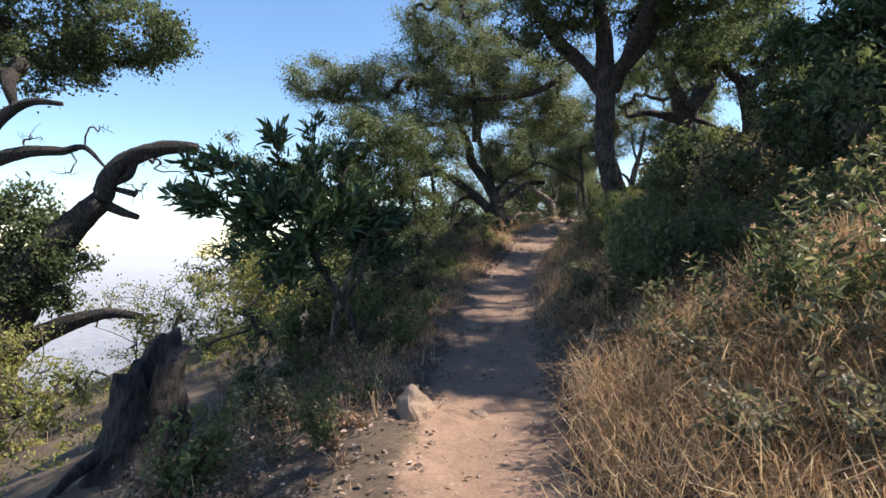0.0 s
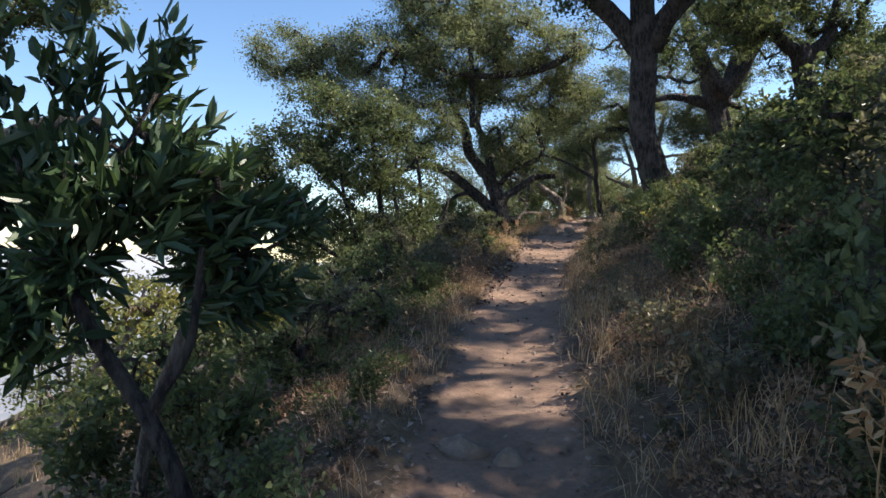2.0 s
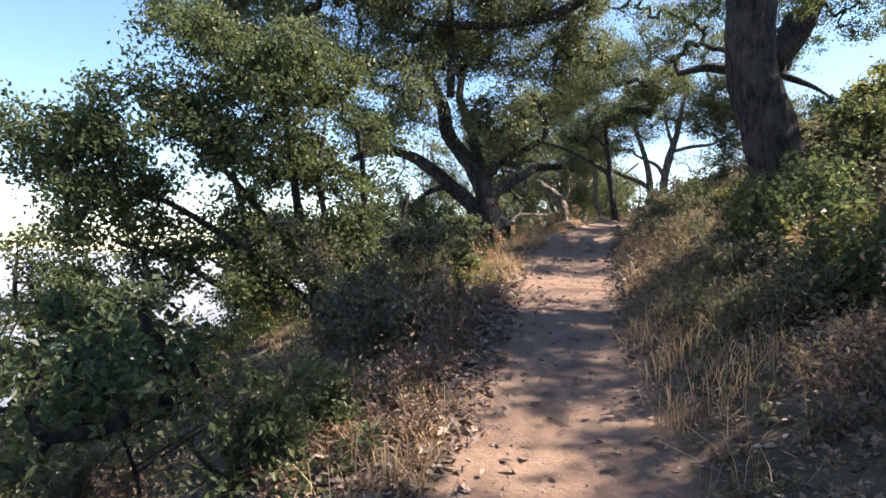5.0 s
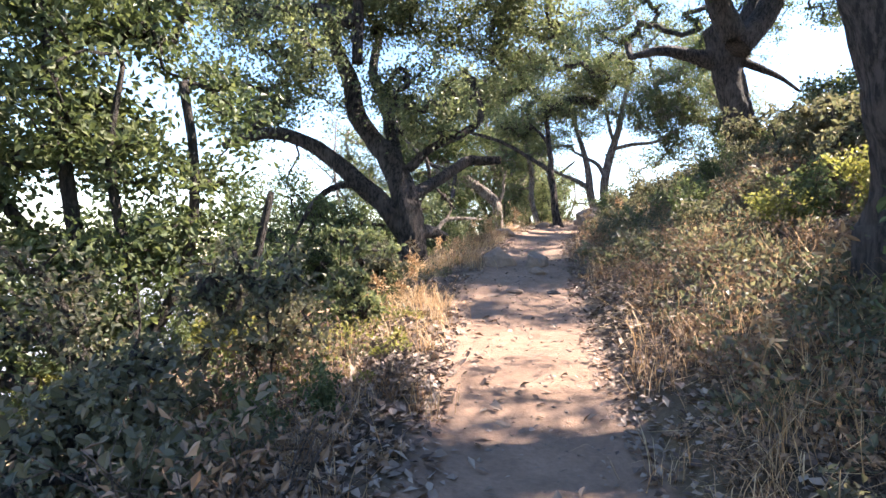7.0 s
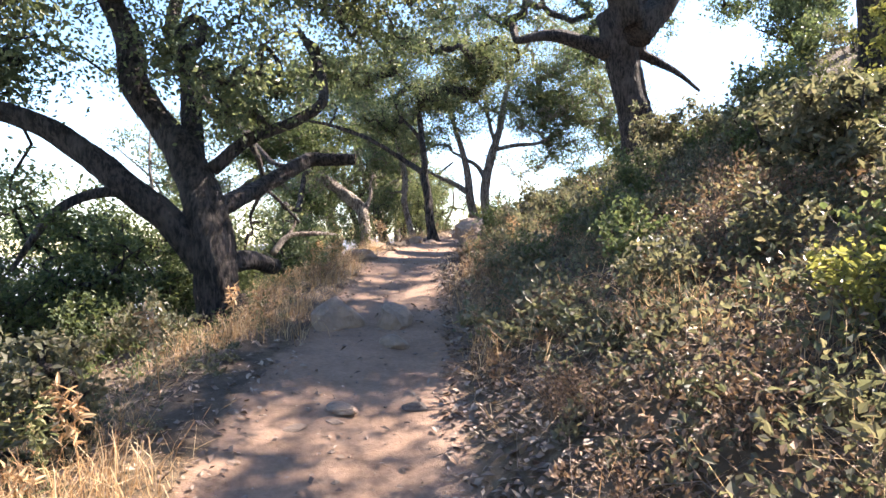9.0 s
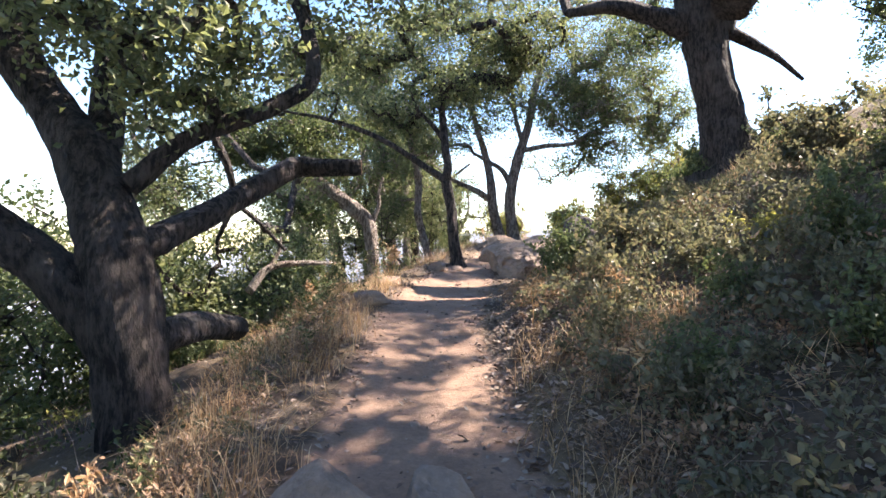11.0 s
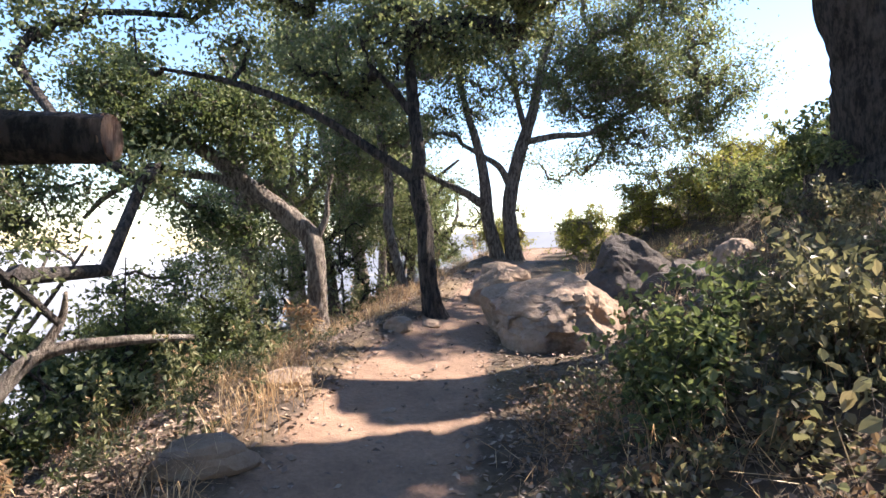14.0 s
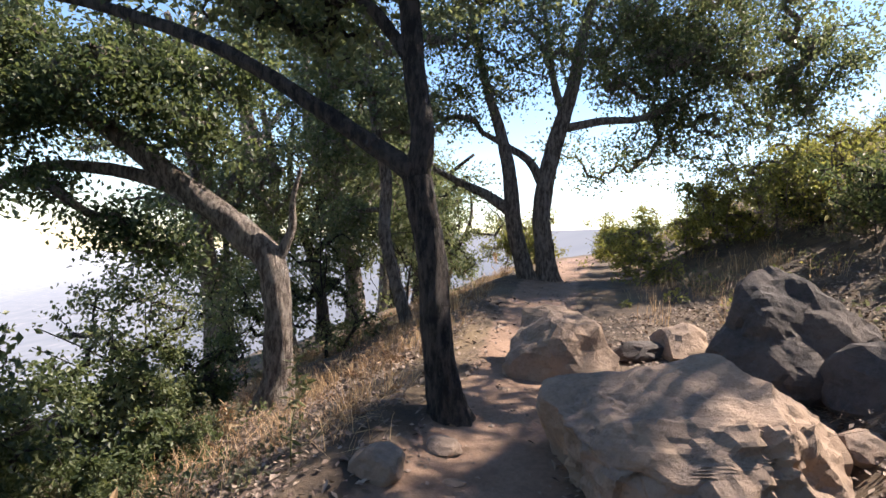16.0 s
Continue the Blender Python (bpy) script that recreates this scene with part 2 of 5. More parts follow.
def mesh_of(name, verts, faces, mat, smooth=False):
    """A mesh from an array of vertices and an array of faces, all with the same number of corners."""
    me = bpy.data.meshes.new(name)
    verts, faces = np.asarray(verts, np.float32), np.asarray(faces, np.int32)
    n, corners = faces.shape
    me.vertices.add(len(verts))
    me.vertices.foreach_set("co", verts.ravel())
    me.loops.add(n * corners)
    me.loops.foreach_set("vertex_index", faces.ravel())
    me.polygons.add(n)
    me.polygons.foreach_set("loop_start", np.arange(0, n * corners, corners, dtype=np.int32))
    me.polygons.foreach_set("use_smooth", np.full(n, smooth))
    me.materials.append(mat)
    me.update(calc_edges=True)
    me.validate()
    return me


def part(name, me, parent, label=""):
    ob = new(name, me)
    ob.parent = parent
    if label:
        tagged(ob, label)
    return ob


def join(pieces):
    vs, fs, at = [], [], 0
    for v, f in pieces:
        vs.append(v)
        fs.append(np.asarray(f) + at)
        at += len(v)
    return np.vstack(vs), np.vstack(fs)


def smooth_line(points, steps):
    """Catmull-Rom through rows of numbers."""
    p = np.asarray(points, float)
    p = np.vstack([2 * p[0] - p[1], p, 2 * p[-1] - p[-2]])
    out = []
    for i in range(1, len(p) - 2):
        for t in np.linspace(0, 1, steps, endpoint=False):
            out.append(0.5 * (2 * p[i] + (p[i + 1] - p[i - 1]) * t + (2 * p[i - 1] - 5 * p[i] + 4 * p[i + 1] - p[i + 2]) * t ** 2
                              + (3 * p[i] - 3 * p[i + 1] + p[i + 2] - p[i - 1]) * t ** 3))
    out.append(p[-2])
    return np.array(out)


def tube(line, sides=10, knobs=0.0, seed=0.0):
    """A limb round a line of (x, y, z, radius), as quads, with capped ends."""
    line = np.asarray(line, float)
    n = len(line)
    tan = np.gradient(line[:, :3], axis=0)
    tan /= np.linalg.norm(tan, axis=1, keepdims=True) + 1e-9
    if np.abs(tan[:, 2]).mean() > 0.5:
        ref = np.tile([[1.0, 0.2, 0]], (n, 1))
    else:
        ref = np.tile([[0, 0.1, 1.0]], (n, 1))
    u = np.cross(tan, ref)
    u /= np.linalg.norm(u, axis=1, keepdims=True) + 1e-9
    w = np.cross(tan, u)
    a = np.linspace(0, 2 * np.pi, sides, endpoint=False)
    r = line[:, 3][:, None] * np.ones((1, sides))
    if knobs:
        i = np.arange(n)[:, None]
        r = r * (1 + knobs * (np.sin(a * 3 + i * 0.35 + seed) * 0.5 + np.sin(a * 5 - i * 0.6 + seed * 2) * 0.3 + np.sin(i * 0.23 + a * 2 + seed) * 0.35)
                 + knobs * 0.35 * np.sin(a * 11 + np.sin(i * 0.5 + seed) * 1.4) + knobs * 0.18 * RNG.normal(size=(n, sides)))
    v = line[:, None, :3] + r[..., None] * (np.cos(a)[None, :, None] * u[:, None] + np.sin(a)[None, :, None] * w[:, None])
    v = v.reshape(-1, 3)
    i, j = np.meshgrid(np.arange(n - 1), np.arange(sides), indexing="ij")
    f = np.stack([i * sides + j, i * sides + (j + 1) % sides, (i + 1) * sides + (j + 1) % sides, (i + 1) * sides + j], -1).reshape(-1, 4)
    v = np.vstack([v, line[0, :3], line[-1, :3]])
    k = np.arange(0, sides - 1, 2)
    cap = np.stack([np.full_like(k, n * sides + 1), (n - 1) * sides + k, (n - 1) * sides + (k + 1) % sides, (n - 1) * sides + (k + 2) % sides], -1)
    foot = np.stack([np.full_like(k, n * sides), (k + 2) % sides, (k + 1) % sides, k], -1)
    return v, np.vstack([f, cap, foot])


def leaves(at, length, width, droop=0.2, fold=0.25, jitter=0.35, facing=None, pointed=False):
    """Leaf blades at the given points, turned every way; triangles."""
    n = len(at)
    axis = RNG.normal(size=(n, 3))
    if facing is not None:
        axis = axis * 0.6 + facing
    axis[:, 2] -= droop
    axis /= np.linalg.norm(axis, axis=1, keepdims=True)
    up = RNG.normal(size=(n, 3)) * 0.8 + np.array([0, 0, 0.7])
    side = np.cross(axis, up)
    side /= np.linalg.norm(side, axis=1, keepdims=True) + 1e-9
    nor = np.cross(side, axis)
    ln = (length * (1 + jitter * RNG.uniform(-1, 1, n)))[:, None]
    wd = ln * width / length
    if pointed:
        a = at + axis * ln * 0.3
        b = at + axis * ln * 0.68
        v = np.stack([at, a + side * wd * 0.5 + nor * wd * fold, b + side * wd * 0.4 + nor * wd * fold, at + axis * ln,
                      b - side * wd * 0.4 + nor * wd * fold, a - side * wd * 0.5 + nor * wd * fold], 1).reshape(-1, 3)
        tri = np.array([[0, 1, 2], [0, 2, 3], [0, 3, 4], [0, 4, 5]])
        f = (np.arange(n)[:, None, None] * 6 + tri[None]).reshape(-1, 3)
    else:
        a = at + axis * ln * 0.5
        v = np.stack([at, a + side * wd * 0.5 + nor * wd * fold, at + axis * ln, a - side * wd * 0.5 + nor * wd * fold], 1).reshape(-1, 3)
        tri = np.array([[0, 1, 2], [0, 2, 3]])
        f = (np.arange(n)[:, None, None] * 4 + tri[None]).reshape(-1, 3)
    return v, f


def in_lobes(lobes, count, hollow=0.45):
    """Random points in ball-like lobes (x, y, z, radius), thinner at their cores, with gaps."""
    lobes = np.asarray(lobes, float)
    share = lobes[:, 3] ** 2.2
    pick = RNG.choice(len(lobes), count * 2, p=share / share.sum())
    way = RNG.normal(size=(count * 2, 3))
    way /= np.linalg.norm(way, axis=1, keepdims=True)
    p = lobes[pick, :3] + way * (lobes[pick, 3] * (hollow + (1 - hollow) * RNG.uniform(0, 1, count * 2) ** 0.7) * RNG.uniform(0.8, 1.12, count * 2))[:, None] * np.array([1, 1, 0.8])
    keep = wave(p[:, 0] + p[:, 2], p[:, 1] - p[:, 2], 0.8, 1.0) > -0.2
    return p[keep][:count]


def grow(nodes, radii, targets, thick=0.012):
    """Twigs that link each target to the nearest wood; returns the tubes."""
    nodes = np.asarray(nodes, float)
    m, n = len(nodes), len(targets)
    allp = np.vstack([nodes, targets])
    dist = np.full(n, 1e9)
    near = np.zeros(n, int)
    for i in range(m):
        dd = np.linalg.norm(targets - nodes[i], axis=1)
        better = dd < dist
        dist[better], near[better] = dd[better], i
    parent = np.full(m + n, -1)
    order = []
    todo = np.ones(n, bool)
    for _ in range(n):
        i = int(np.argmin(np.where(todo, dist, 1e9)))
        todo[i] = False
        parent[m + i] = near[i]
        order.append(m + i)
        dd = np.linalg.norm(targets - targets[i], axis=1) * 1.05
        better = (dd < dist) & todo
        dist[better], near[better] = dd[better], m + i
    load = np.ones(m + n)
    for i in reversed(order):
        load[parent[i]] += load[i]
    tubes = []
    for i in order:
        a, b = allp[parent[i]], allp[i]
        ra = thick * min(load[i], 60) ** 0.42
        rb = thick * max(load[i] - 1, 0.4) ** 0.42
        mid = (a + b) / 2 + RNG.normal(size=3) * np.linalg.norm(b - a) * 0.12
        line = [(*a, ra), (*mid, (ra + rb) / 2), (*b, rb * 0.9)]
        tubes.append(tube(line, 5 if ra > thick * 2.2 else 3))
    return tubes


def tree(name, label, limbs, lobes, bark, leaf, twigs=220, per_twig=95, size=0.065, width=0.036, clump=0.3, thick=0.012, knobs=0.1,
         category="tree", group="", pointed=False, hollow=0.45, rosette=False, bare=None, cut=(), gap=None, skip_trunk=0.45, droop=0.2):
    """A tree: the first limb is its trunk; lobes hold its crown."""
    base = limbs[0][0]
    root = tagged(new(name), label, category, group)
    root.location = base[:3]
    origin = np.array([*base[:3], 0])
    wood, radii = [], []
    for i, line in enumerate(limbs):
        fine = smooth_line(line, 7)
        if i == 0:
            fine[:4, 3] *= np.array([1.45, 1.25, 1.12, 1.05])
            foot = fine[0].copy()
            foot[2] -= 0.9
            foot[3] *= 1.02
            fine = np.vstack([foot, fine])
        stretch_of = fine[:, :3] + RNG.normal(size=(len(fine), 3)) * fine[:, 3:4] * 0.02
        v, f = tube(np.hstack([stretch_of, fine[:, 3:4]]) - origin, 26 if fine[:, 3].max() > 0.12 else 12, knobs, i * 1.7)
        part("trunk" if i == 0 else "limb", mesh_of(name + "_wood", v, f, bark, True), root)
        start = int(len(fine) * (skip_trunk if i == 0 else 0.3))
        wood.append(fine[start:, :3])
    wood = np.vstack(wood)
    if bare:
        v, f = join(grow(wood, radii, in_lobes(bare, 160, 0.1), 0.007))
        tagged(part("dead_branchwork", mesh_of(name + "_bare", v - origin[:3], f, BARK_DEAD, True), root, "bare grey dead twigs"), kind="stuff")
    if lobes:
        twigs, clump = int(twigs * 1.6), clump * 0.72
        size, width, per_twig = size * 1.22, width * 1.3, int(per_twig * 0.77)
        tips = in_lobes(lobes, twigs, hollow)
        # Leave a slot of crown open so sun reaches the ground.
        if gap:
            tips = tips[(tips[:, 1] < gap[0]) | (tips[:, 1] > gap[1])]
        v, f = join(grow(wood, radii, tips, thick))
        tagged(part("branchwork", mesh_of(name + "_twigs", v - origin[:3], f, bark, True), root), kind="stuff")
        reps = np.repeat(tips, per_twig, axis=0)
        at = reps + RNG.normal(size=reps.shape) * clump * np.array([1, 1, 0.7]) * RNG.uniform(0.3, 1, (len(reps), 1))
        facing = None
        if rosette:
            at = reps + RNG.normal(size=reps.shape) * 0.02
            way = tips - wood.mean(0)
            way = way / np.linalg.norm(way, axis=1, keepdims=True) + np.array([0, 0, 0.25])
            at -= np.repeat(way, per_twig, axis=0) * RNG.uniform(0, 0.14, (len(at), 1))
            facing = np.repeat(way, per_twig, axis=0) * 0.7
        v, f = leaves(at - origin[:3], size, width, pointed=pointed, droop=droop, facing=facing)
        tagged(part("crown", mesh_of(name + "_leaves", v, f, leaf), root), kind="stuff")
    for i in cut:
        end, before = np.array(limbs[i][-1]), np.array(limbs[i][-2])
        way = (end - before)[:3] / np.linalg.norm((end - before)[:3])
        disc = np.vstack([[*(end[:3] - way * 0.01), end[3] * 0.99], [*(end[:3] + way * 0.012), end[3] * 0.93]])
        part("cut_end", mesh_of("cut_end", *tube(disc - origin, 14), WOOD_CUT), root, "sawn reddish-brown limb end")
    return root


# The ground, one sheet to the horizon.
def spread(a, b, step, far):
    core = np.arange(a, b + step / 2, step)
    out = step * np.cumsum(1.13 ** np.arange(1, 90))
    out = out[out < far]
    return np.concatenate([(a - out)[::-1], core, b + out])


gx = spread(-2.5, 11, 0.13, 6000)
gy = spread(0, 37, 0.14, 6000)
GX, GY = np.meshgrid(gx, gy)
verts = np.stack([GX, GY, height(GX, GY)], -1).reshape(-1, 3)
i, j = np.meshgrid(np.arange(len(gy) - 1), np.arange(len(gx) - 1), indexing="ij")
a = i * len(gx) + j
faces = np.stack([a, a + 1, a + 1 + len(gx), a + len(gx)], -1).reshape(-1, 4)
me = mesh_of("ground", verts, faces, EARTH, True)
dd, _ = across(verts[:, 0], verts[:, 1])
me.attributes.new("trodden", "FLOAT", "POINT").data.foreach_set("value", np.clip(0.5 + (half_width(verts[:, 1]) - np.abs(dd)) * 2.2 + np.where(dd < -2.6, np.clip(wave(verts[:, 0], verts[:, 1], 1.6, 0.7) + 0.55, 0, 1), 0) * (np.hypot(verts[:, 0], verts[:, 1]) < 60), 0, 1).astype(np.float32))
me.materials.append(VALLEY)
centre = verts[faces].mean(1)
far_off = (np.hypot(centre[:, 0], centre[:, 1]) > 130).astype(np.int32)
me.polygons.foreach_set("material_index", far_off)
tagged(new("ground", me), "dry dirt trail on a grassy leaf-strewn hillside", "ground", kind="structure")

# Oak by the trail on the valley side, with several heavy twisted limbs.
tree("oak_tree", "spreading live oak with dark twisted limbs beside the trail", [
    [(2.36, 23.38, 1.43, 0.331), (2.33, 23.39, 2.17, 0.290), (2.25, 23.42, 2.83, 0.279), (2.12, 23.53, 3.50, 0.252), (1.86, 23.86, 4.20, 0.213), (1.55, 24.21, 4.63, 0.196), (1.20, 24.45, 5.20, 0.187), (1.10, 24.61, 5.88, 0.173), (0.77, 24.73, 6.60, 0.145), (0.48, 24.96, 7.71, 0.102)],
    [(2.16, 23.46, 2.68, 0.210), (1.79, 23.48, 3.20, 0.185), (1.31, 23.47, 3.61, 0.170), (0.77, 23.55, 4.09, 0.150), (0.22, 23.64, 4.45, 0.130), (-0.51, 23.78, 4.60, 0.112), (-1.34, 23.96, 4.37, 0.076)],
    [(2.01, 23.69, 3.96, 0.154), (1.92, 24.43, 4.86, 0.139), (1.84, 24.93, 5.56, 0.129), (1.58, 25.49, 6.41, 0.113), (1.76, 25.90, 7.61, 0.085)],
    [(2.23, 23.56, 3.95, 0.093), (2.69, 23.68, 4.39, 0.081), (3.30, 23.81, 4.70, 0.080), (3.72, 23.90, 5.06, 0.074), (3.67, 24.15, 5.69, 0.064), (3.45, 24.47, 6.24, 0.043)],
    [(2.30, 23.53, 3.43, 0.134), (2.81, 24.10, 3.76, 0.122), (3.59, 24.99, 4.31, 0.115), (3.91, 24.97, 4.36, 0.102), (4.39, 24.85, 4.37, 0.094)],
    [(1.27, 23.48, 3.63, 0.074), (0.86, 23.40, 3.56, 0.062), (0.54, 23.28, 3.36, 0.053), (0.32, 23.24, 3.04, 0.043), (0.11, 23.19, 2.65, 0.023)],
    [(2.35, 23.35, 2.71, 0.144), (2.72, 23.96, 2.73, 0.130), (3.07, 24.58, 2.63, 0.126)],
    [(2.70, 26.33, 5.00, 0.064), (2.95, 26.56, 4.46, 0.055), (3.00, 26.75, 4.04, 0.044), (2.80, 26.92, 3.52, 0.029), (2.84, 26.90, 3.20, 0.016)],
    [(2.99, 26.75, 4.07, 0.038), (3.34, 26.95, 3.79, 0.033), (3.72, 27.02, 3.39, 0.024)],
    [(1.78, 26.24, 5.99, 0.164), (1.98, 26.38, 5.57, 0.124), (2.23, 26.40, 5.26, 0.098), (2.43, 26.43, 5.23, 0.070)],
    [(1.23, 22.70, 5.70, 0.096), (1.24, 22.89, 6.96, 0.097), (1.20, 23.09, 8.17, 0.082), (1.01, 23.29, 9.40, 0.058)],
    [(1.15, 22.69, 6.42, 0.128), (0.51, 22.50, 6.52, 0.111), (-0.27, 22.31, 6.31, 0.094), (-1.20, 22.32, 6.46, 0.062)],
    [(4.78, 22.75, 8.38, 0.129), (3.97, 22.76, 7.82, 0.121), (3.09, 22.77, 7.54, 0.105), (1.94, 22.58, 7.35, 0.095), (0.67, 22.50, 7.39, 0.071), (-0.27, 22.31, 7.71, 0.047)],
], [(1.01, 23.29, 8.24, 2.155), (-1.62, 23.12, 7.67, 2.130), (-3.30, 23.34, 8.07, 1.409), (2.67, 23.27, 8.74, 1.658), (0.34, 23.80, 10.48, 2.389), (3.99, 23.26, 8.25, 1.243), (-0.24, 21.91, 5.59, 1.217), (2.34, 23.28, 5.26, 1.078), (4.72, 24.25, 7.04, 1.317), (-5.19, 23.56, 8.31, 1.258)]
    + [(0.20, 24.67, 5.87, 0.741), (-0.94, 24.65, 5.28, 0.889), (1.21, 24.95, 7.35, 1.090), (2.81, 24.80, 7.46, 1.053), (4.15, 24.96, 7.39, 0.936), (2.56, 25.31, 6.38, 0.550), (-0.11, 24.13, 3.70, 0.289), (3.79, 25.08, 5.89, 0.421), (0.98, 25.45, 5.62, 0.395)]
    + [(2.00, 26.56, 3.41, 0.322), (3.07, 27.25, 3.59, 0.375), (3.73, 28.07, 2.80, 0.312), (2.52, 26.90, 2.83, 0.317), (1.49, 27.29, 4.78, 0.349), (2.55, 27.44, 4.33, 0.239), (4.13, 29.01, 4.54, 0.395)]
    + [(2.74, 30.82, 6.85, 0.585), (4.00, 31.41, 6.88, 0.527), (5.00, 31.57, 7.79, 0.649), (2.24, 30.47, 5.79, 0.402)],
    BARK_OAK, LEAF_OLIVE, twigs=1250, per_twig=112, size=0.06, width=0.034, clump=0.42, cut=(4, 6))

# Oak on the bank with a tall straight trunk.
tree("oak_tree", "tall live oak with a grey trunk on the bank", [
    [(4.57, 15.06, 2.57, 0.283), (4.41, 15.06, 3.21, 0.275), (4.22, 15.06, 3.99, 0.249), (4.18, 15.06, 4.76, 0.240), (4.24, 15.06, 5.53, 0.232), (4.18, 15.06, 6.22, 0.215)],
    [(4.24, 15.20, 5.59, 0.222), (3.65, 15.20, 6.33, 0.193), (2.98, 15.20, 7.00, 0.178), (2.46, 15.20, 7.89, 0.148), (2.16, 15.20, 9.07, 0.104)],
    [(4.31, 15.20, 5.81, 0.222), (4.83, 15.20, 6.41, 0.193), (5.43, 15.20, 7.15, 0.163), (5.65, 15.20, 8.33, 0.119)],
    [(4.27, 15.20, 5.81, 0.237), (4.21, 15.20, 7.00, 0.208), (4.09, 15.20, 8.33, 0.148), (4.39, 15.20, 9.37, 0.089)],
    # Unseen limb, added to carry the shading lobes over the trail.
    [(4.4, 15.0, 5.6, 0.16), (4.7, 13.2, 7.0, 0.13), (5.0, 11.4, 7.8, 0.1), (5.4, 9.6, 8.2, 0.06)],
], [(3.16, 15.00, 8.24, 1.902), (4.98, 15.20, 8.93, 2.223), (6.38, 15.00, 7.95, 1.609), (1.92, 14.50, 8.58, 1.555), (4.33, 15.00, 10.29, 2.487), (7.55, 15.00, 8.83, 1.755)]
    # These lobes and the next row's last six: out of view, added for shade.
    + [(6.0, 9.8, 8.4, 1.5), (6.2, 8.0, 8.2, 1.5), (3.8, 9.6, 8.8, 1.2), (7.2, 6.6, 8.6, 1.3)]
    + [(2.14, 15.0, 7.37, 0.9), (2.94, 15.0, 6.83, 0.7), (3.42, 15.5, 7.86, 0.9), (5.53, 15.5, 7.41, 0.9), (6.5, 15.5, 7.9, 0.9), (8.2, 15.5, 8.4, 1.45), (7.7, 14.2, 8.5, 1.1), (6.9, 12.6, 8.0, 1.5), (8.2, 10.8, 8.2, 1.5), (8.4, 13.6, 8.4, 0.9), (5.4, 12.4, 8.4, 1.2)], BARK_OAK, LEAF_OAK, twigs=980, per_twig=85)

# Oak on the upper slope.
tree("oak_tree", "leaning live oak with a broad grey trunk on the upper slope", [
    [(11.72, 26.68, 4.86, 0.544), (11.58, 26.73, 5.49, 0.444), (11.49, 26.77, 6.13, 0.390), (11.30, 26.85, 6.94, 0.381), (11.13, 26.91, 7.66, 0.363), (10.91, 27.00, 8.48, 0.272)],
    [(10.92, 27.00, 7.57, 0.254), (10.39, 27.19, 7.76, 0.190), (9.67, 27.45, 7.95, 0.139), (8.84, 27.75, 7.82, 0.076)],
    [(11.46, 26.81, 7.44, 0.279), (11.64, 26.75, 8.33, 0.254), (11.88, 26.67, 9.35, 0.177)],
    [(11.64, 26.74, 7.51, 0.127), (12.12, 26.57, 7.25, 0.089), (12.53, 26.42, 7.00, 0.057), (12.95, 26.26, 6.62, 0.032)],
    [(10.80, 26.00, 7.86, 0.330), (10.29, 26.00, 8.88, 0.279), (9.74, 26.00, 10.15, 0.228), (9.28, 26.00, 11.67, 0.152)],
    [(10.93, 26.00, 7.61, 0.330), (11.69, 26.00, 8.50, 0.304), (12.32, 26.00, 9.89, 0.254), (12.83, 26.00, 11.41, 0.152)],
# Last three lobes, unseen, added to shade the boulder; gap lights the trail.
], [(10.27, 27.25, 9.34, 1.775), (12.17, 27.10, 10.38, 2.238), (8.84, 27.76, 8.84, 1.141), (13.25, 26.18, 9.85, 1.648), (12.79, 26.87, 9.19, 0.790), (8.65, 28.21, 10.12, 1.3), (6.72, 28.23, 10.76, 1.2), (13.2, 25.2, 8.9, 1.2), (13.4, 28.5, 9.4, 1.3), (12.6, 29.2, 8.8, 1.1), (12.8, 30.0, 9.2, 1.2)], BARK_OAK, LEAF_OAK, twigs=420, per_twig=80, gap=(26.2, 28.0))

tree("oak_tree", "live oak with forked limbs high on the slope", [
    [(11.20, 20.88, 5.17, 0.373), (11.10, 20.88, 6.11, 0.315), (10.98, 20.88, 7.11, 0.301), (10.84, 20.88, 7.68, 0.272)],
    [(10.91, 20.88, 7.40, 0.215), (10.26, 20.89, 7.97, 0.172), (9.83, 20.89, 8.97, 0.100)],
    [(11.05, 20.88, 7.40, 0.215), (11.70, 20.87, 7.97, 0.172), (11.98, 20.87, 9.12, 0.100)],
# The last five lobes, mostly out of view, are added to shade the trail.
], [(9.83, 20.89, 8.54, 1.147), (11.84, 20.87, 9.12, 1.434), (11.19, 21.18, 9.85, 1.609), (12.66, 21.16, 7.80, 1.097), (9.0, 20.6, 8.4, 1.0), (9.0, 18.5, 8.4, 0.9), (8.4, 20.0, 8.6, 1.3), (9.5, 23.0, 9.0, 1.3), (8.5, 24.5, 9.2, 1.2), (10.6, 24.4, 9.4, 1.2)], BARK_DARK, LEAF_OAK, twigs=560, per_twig=75)

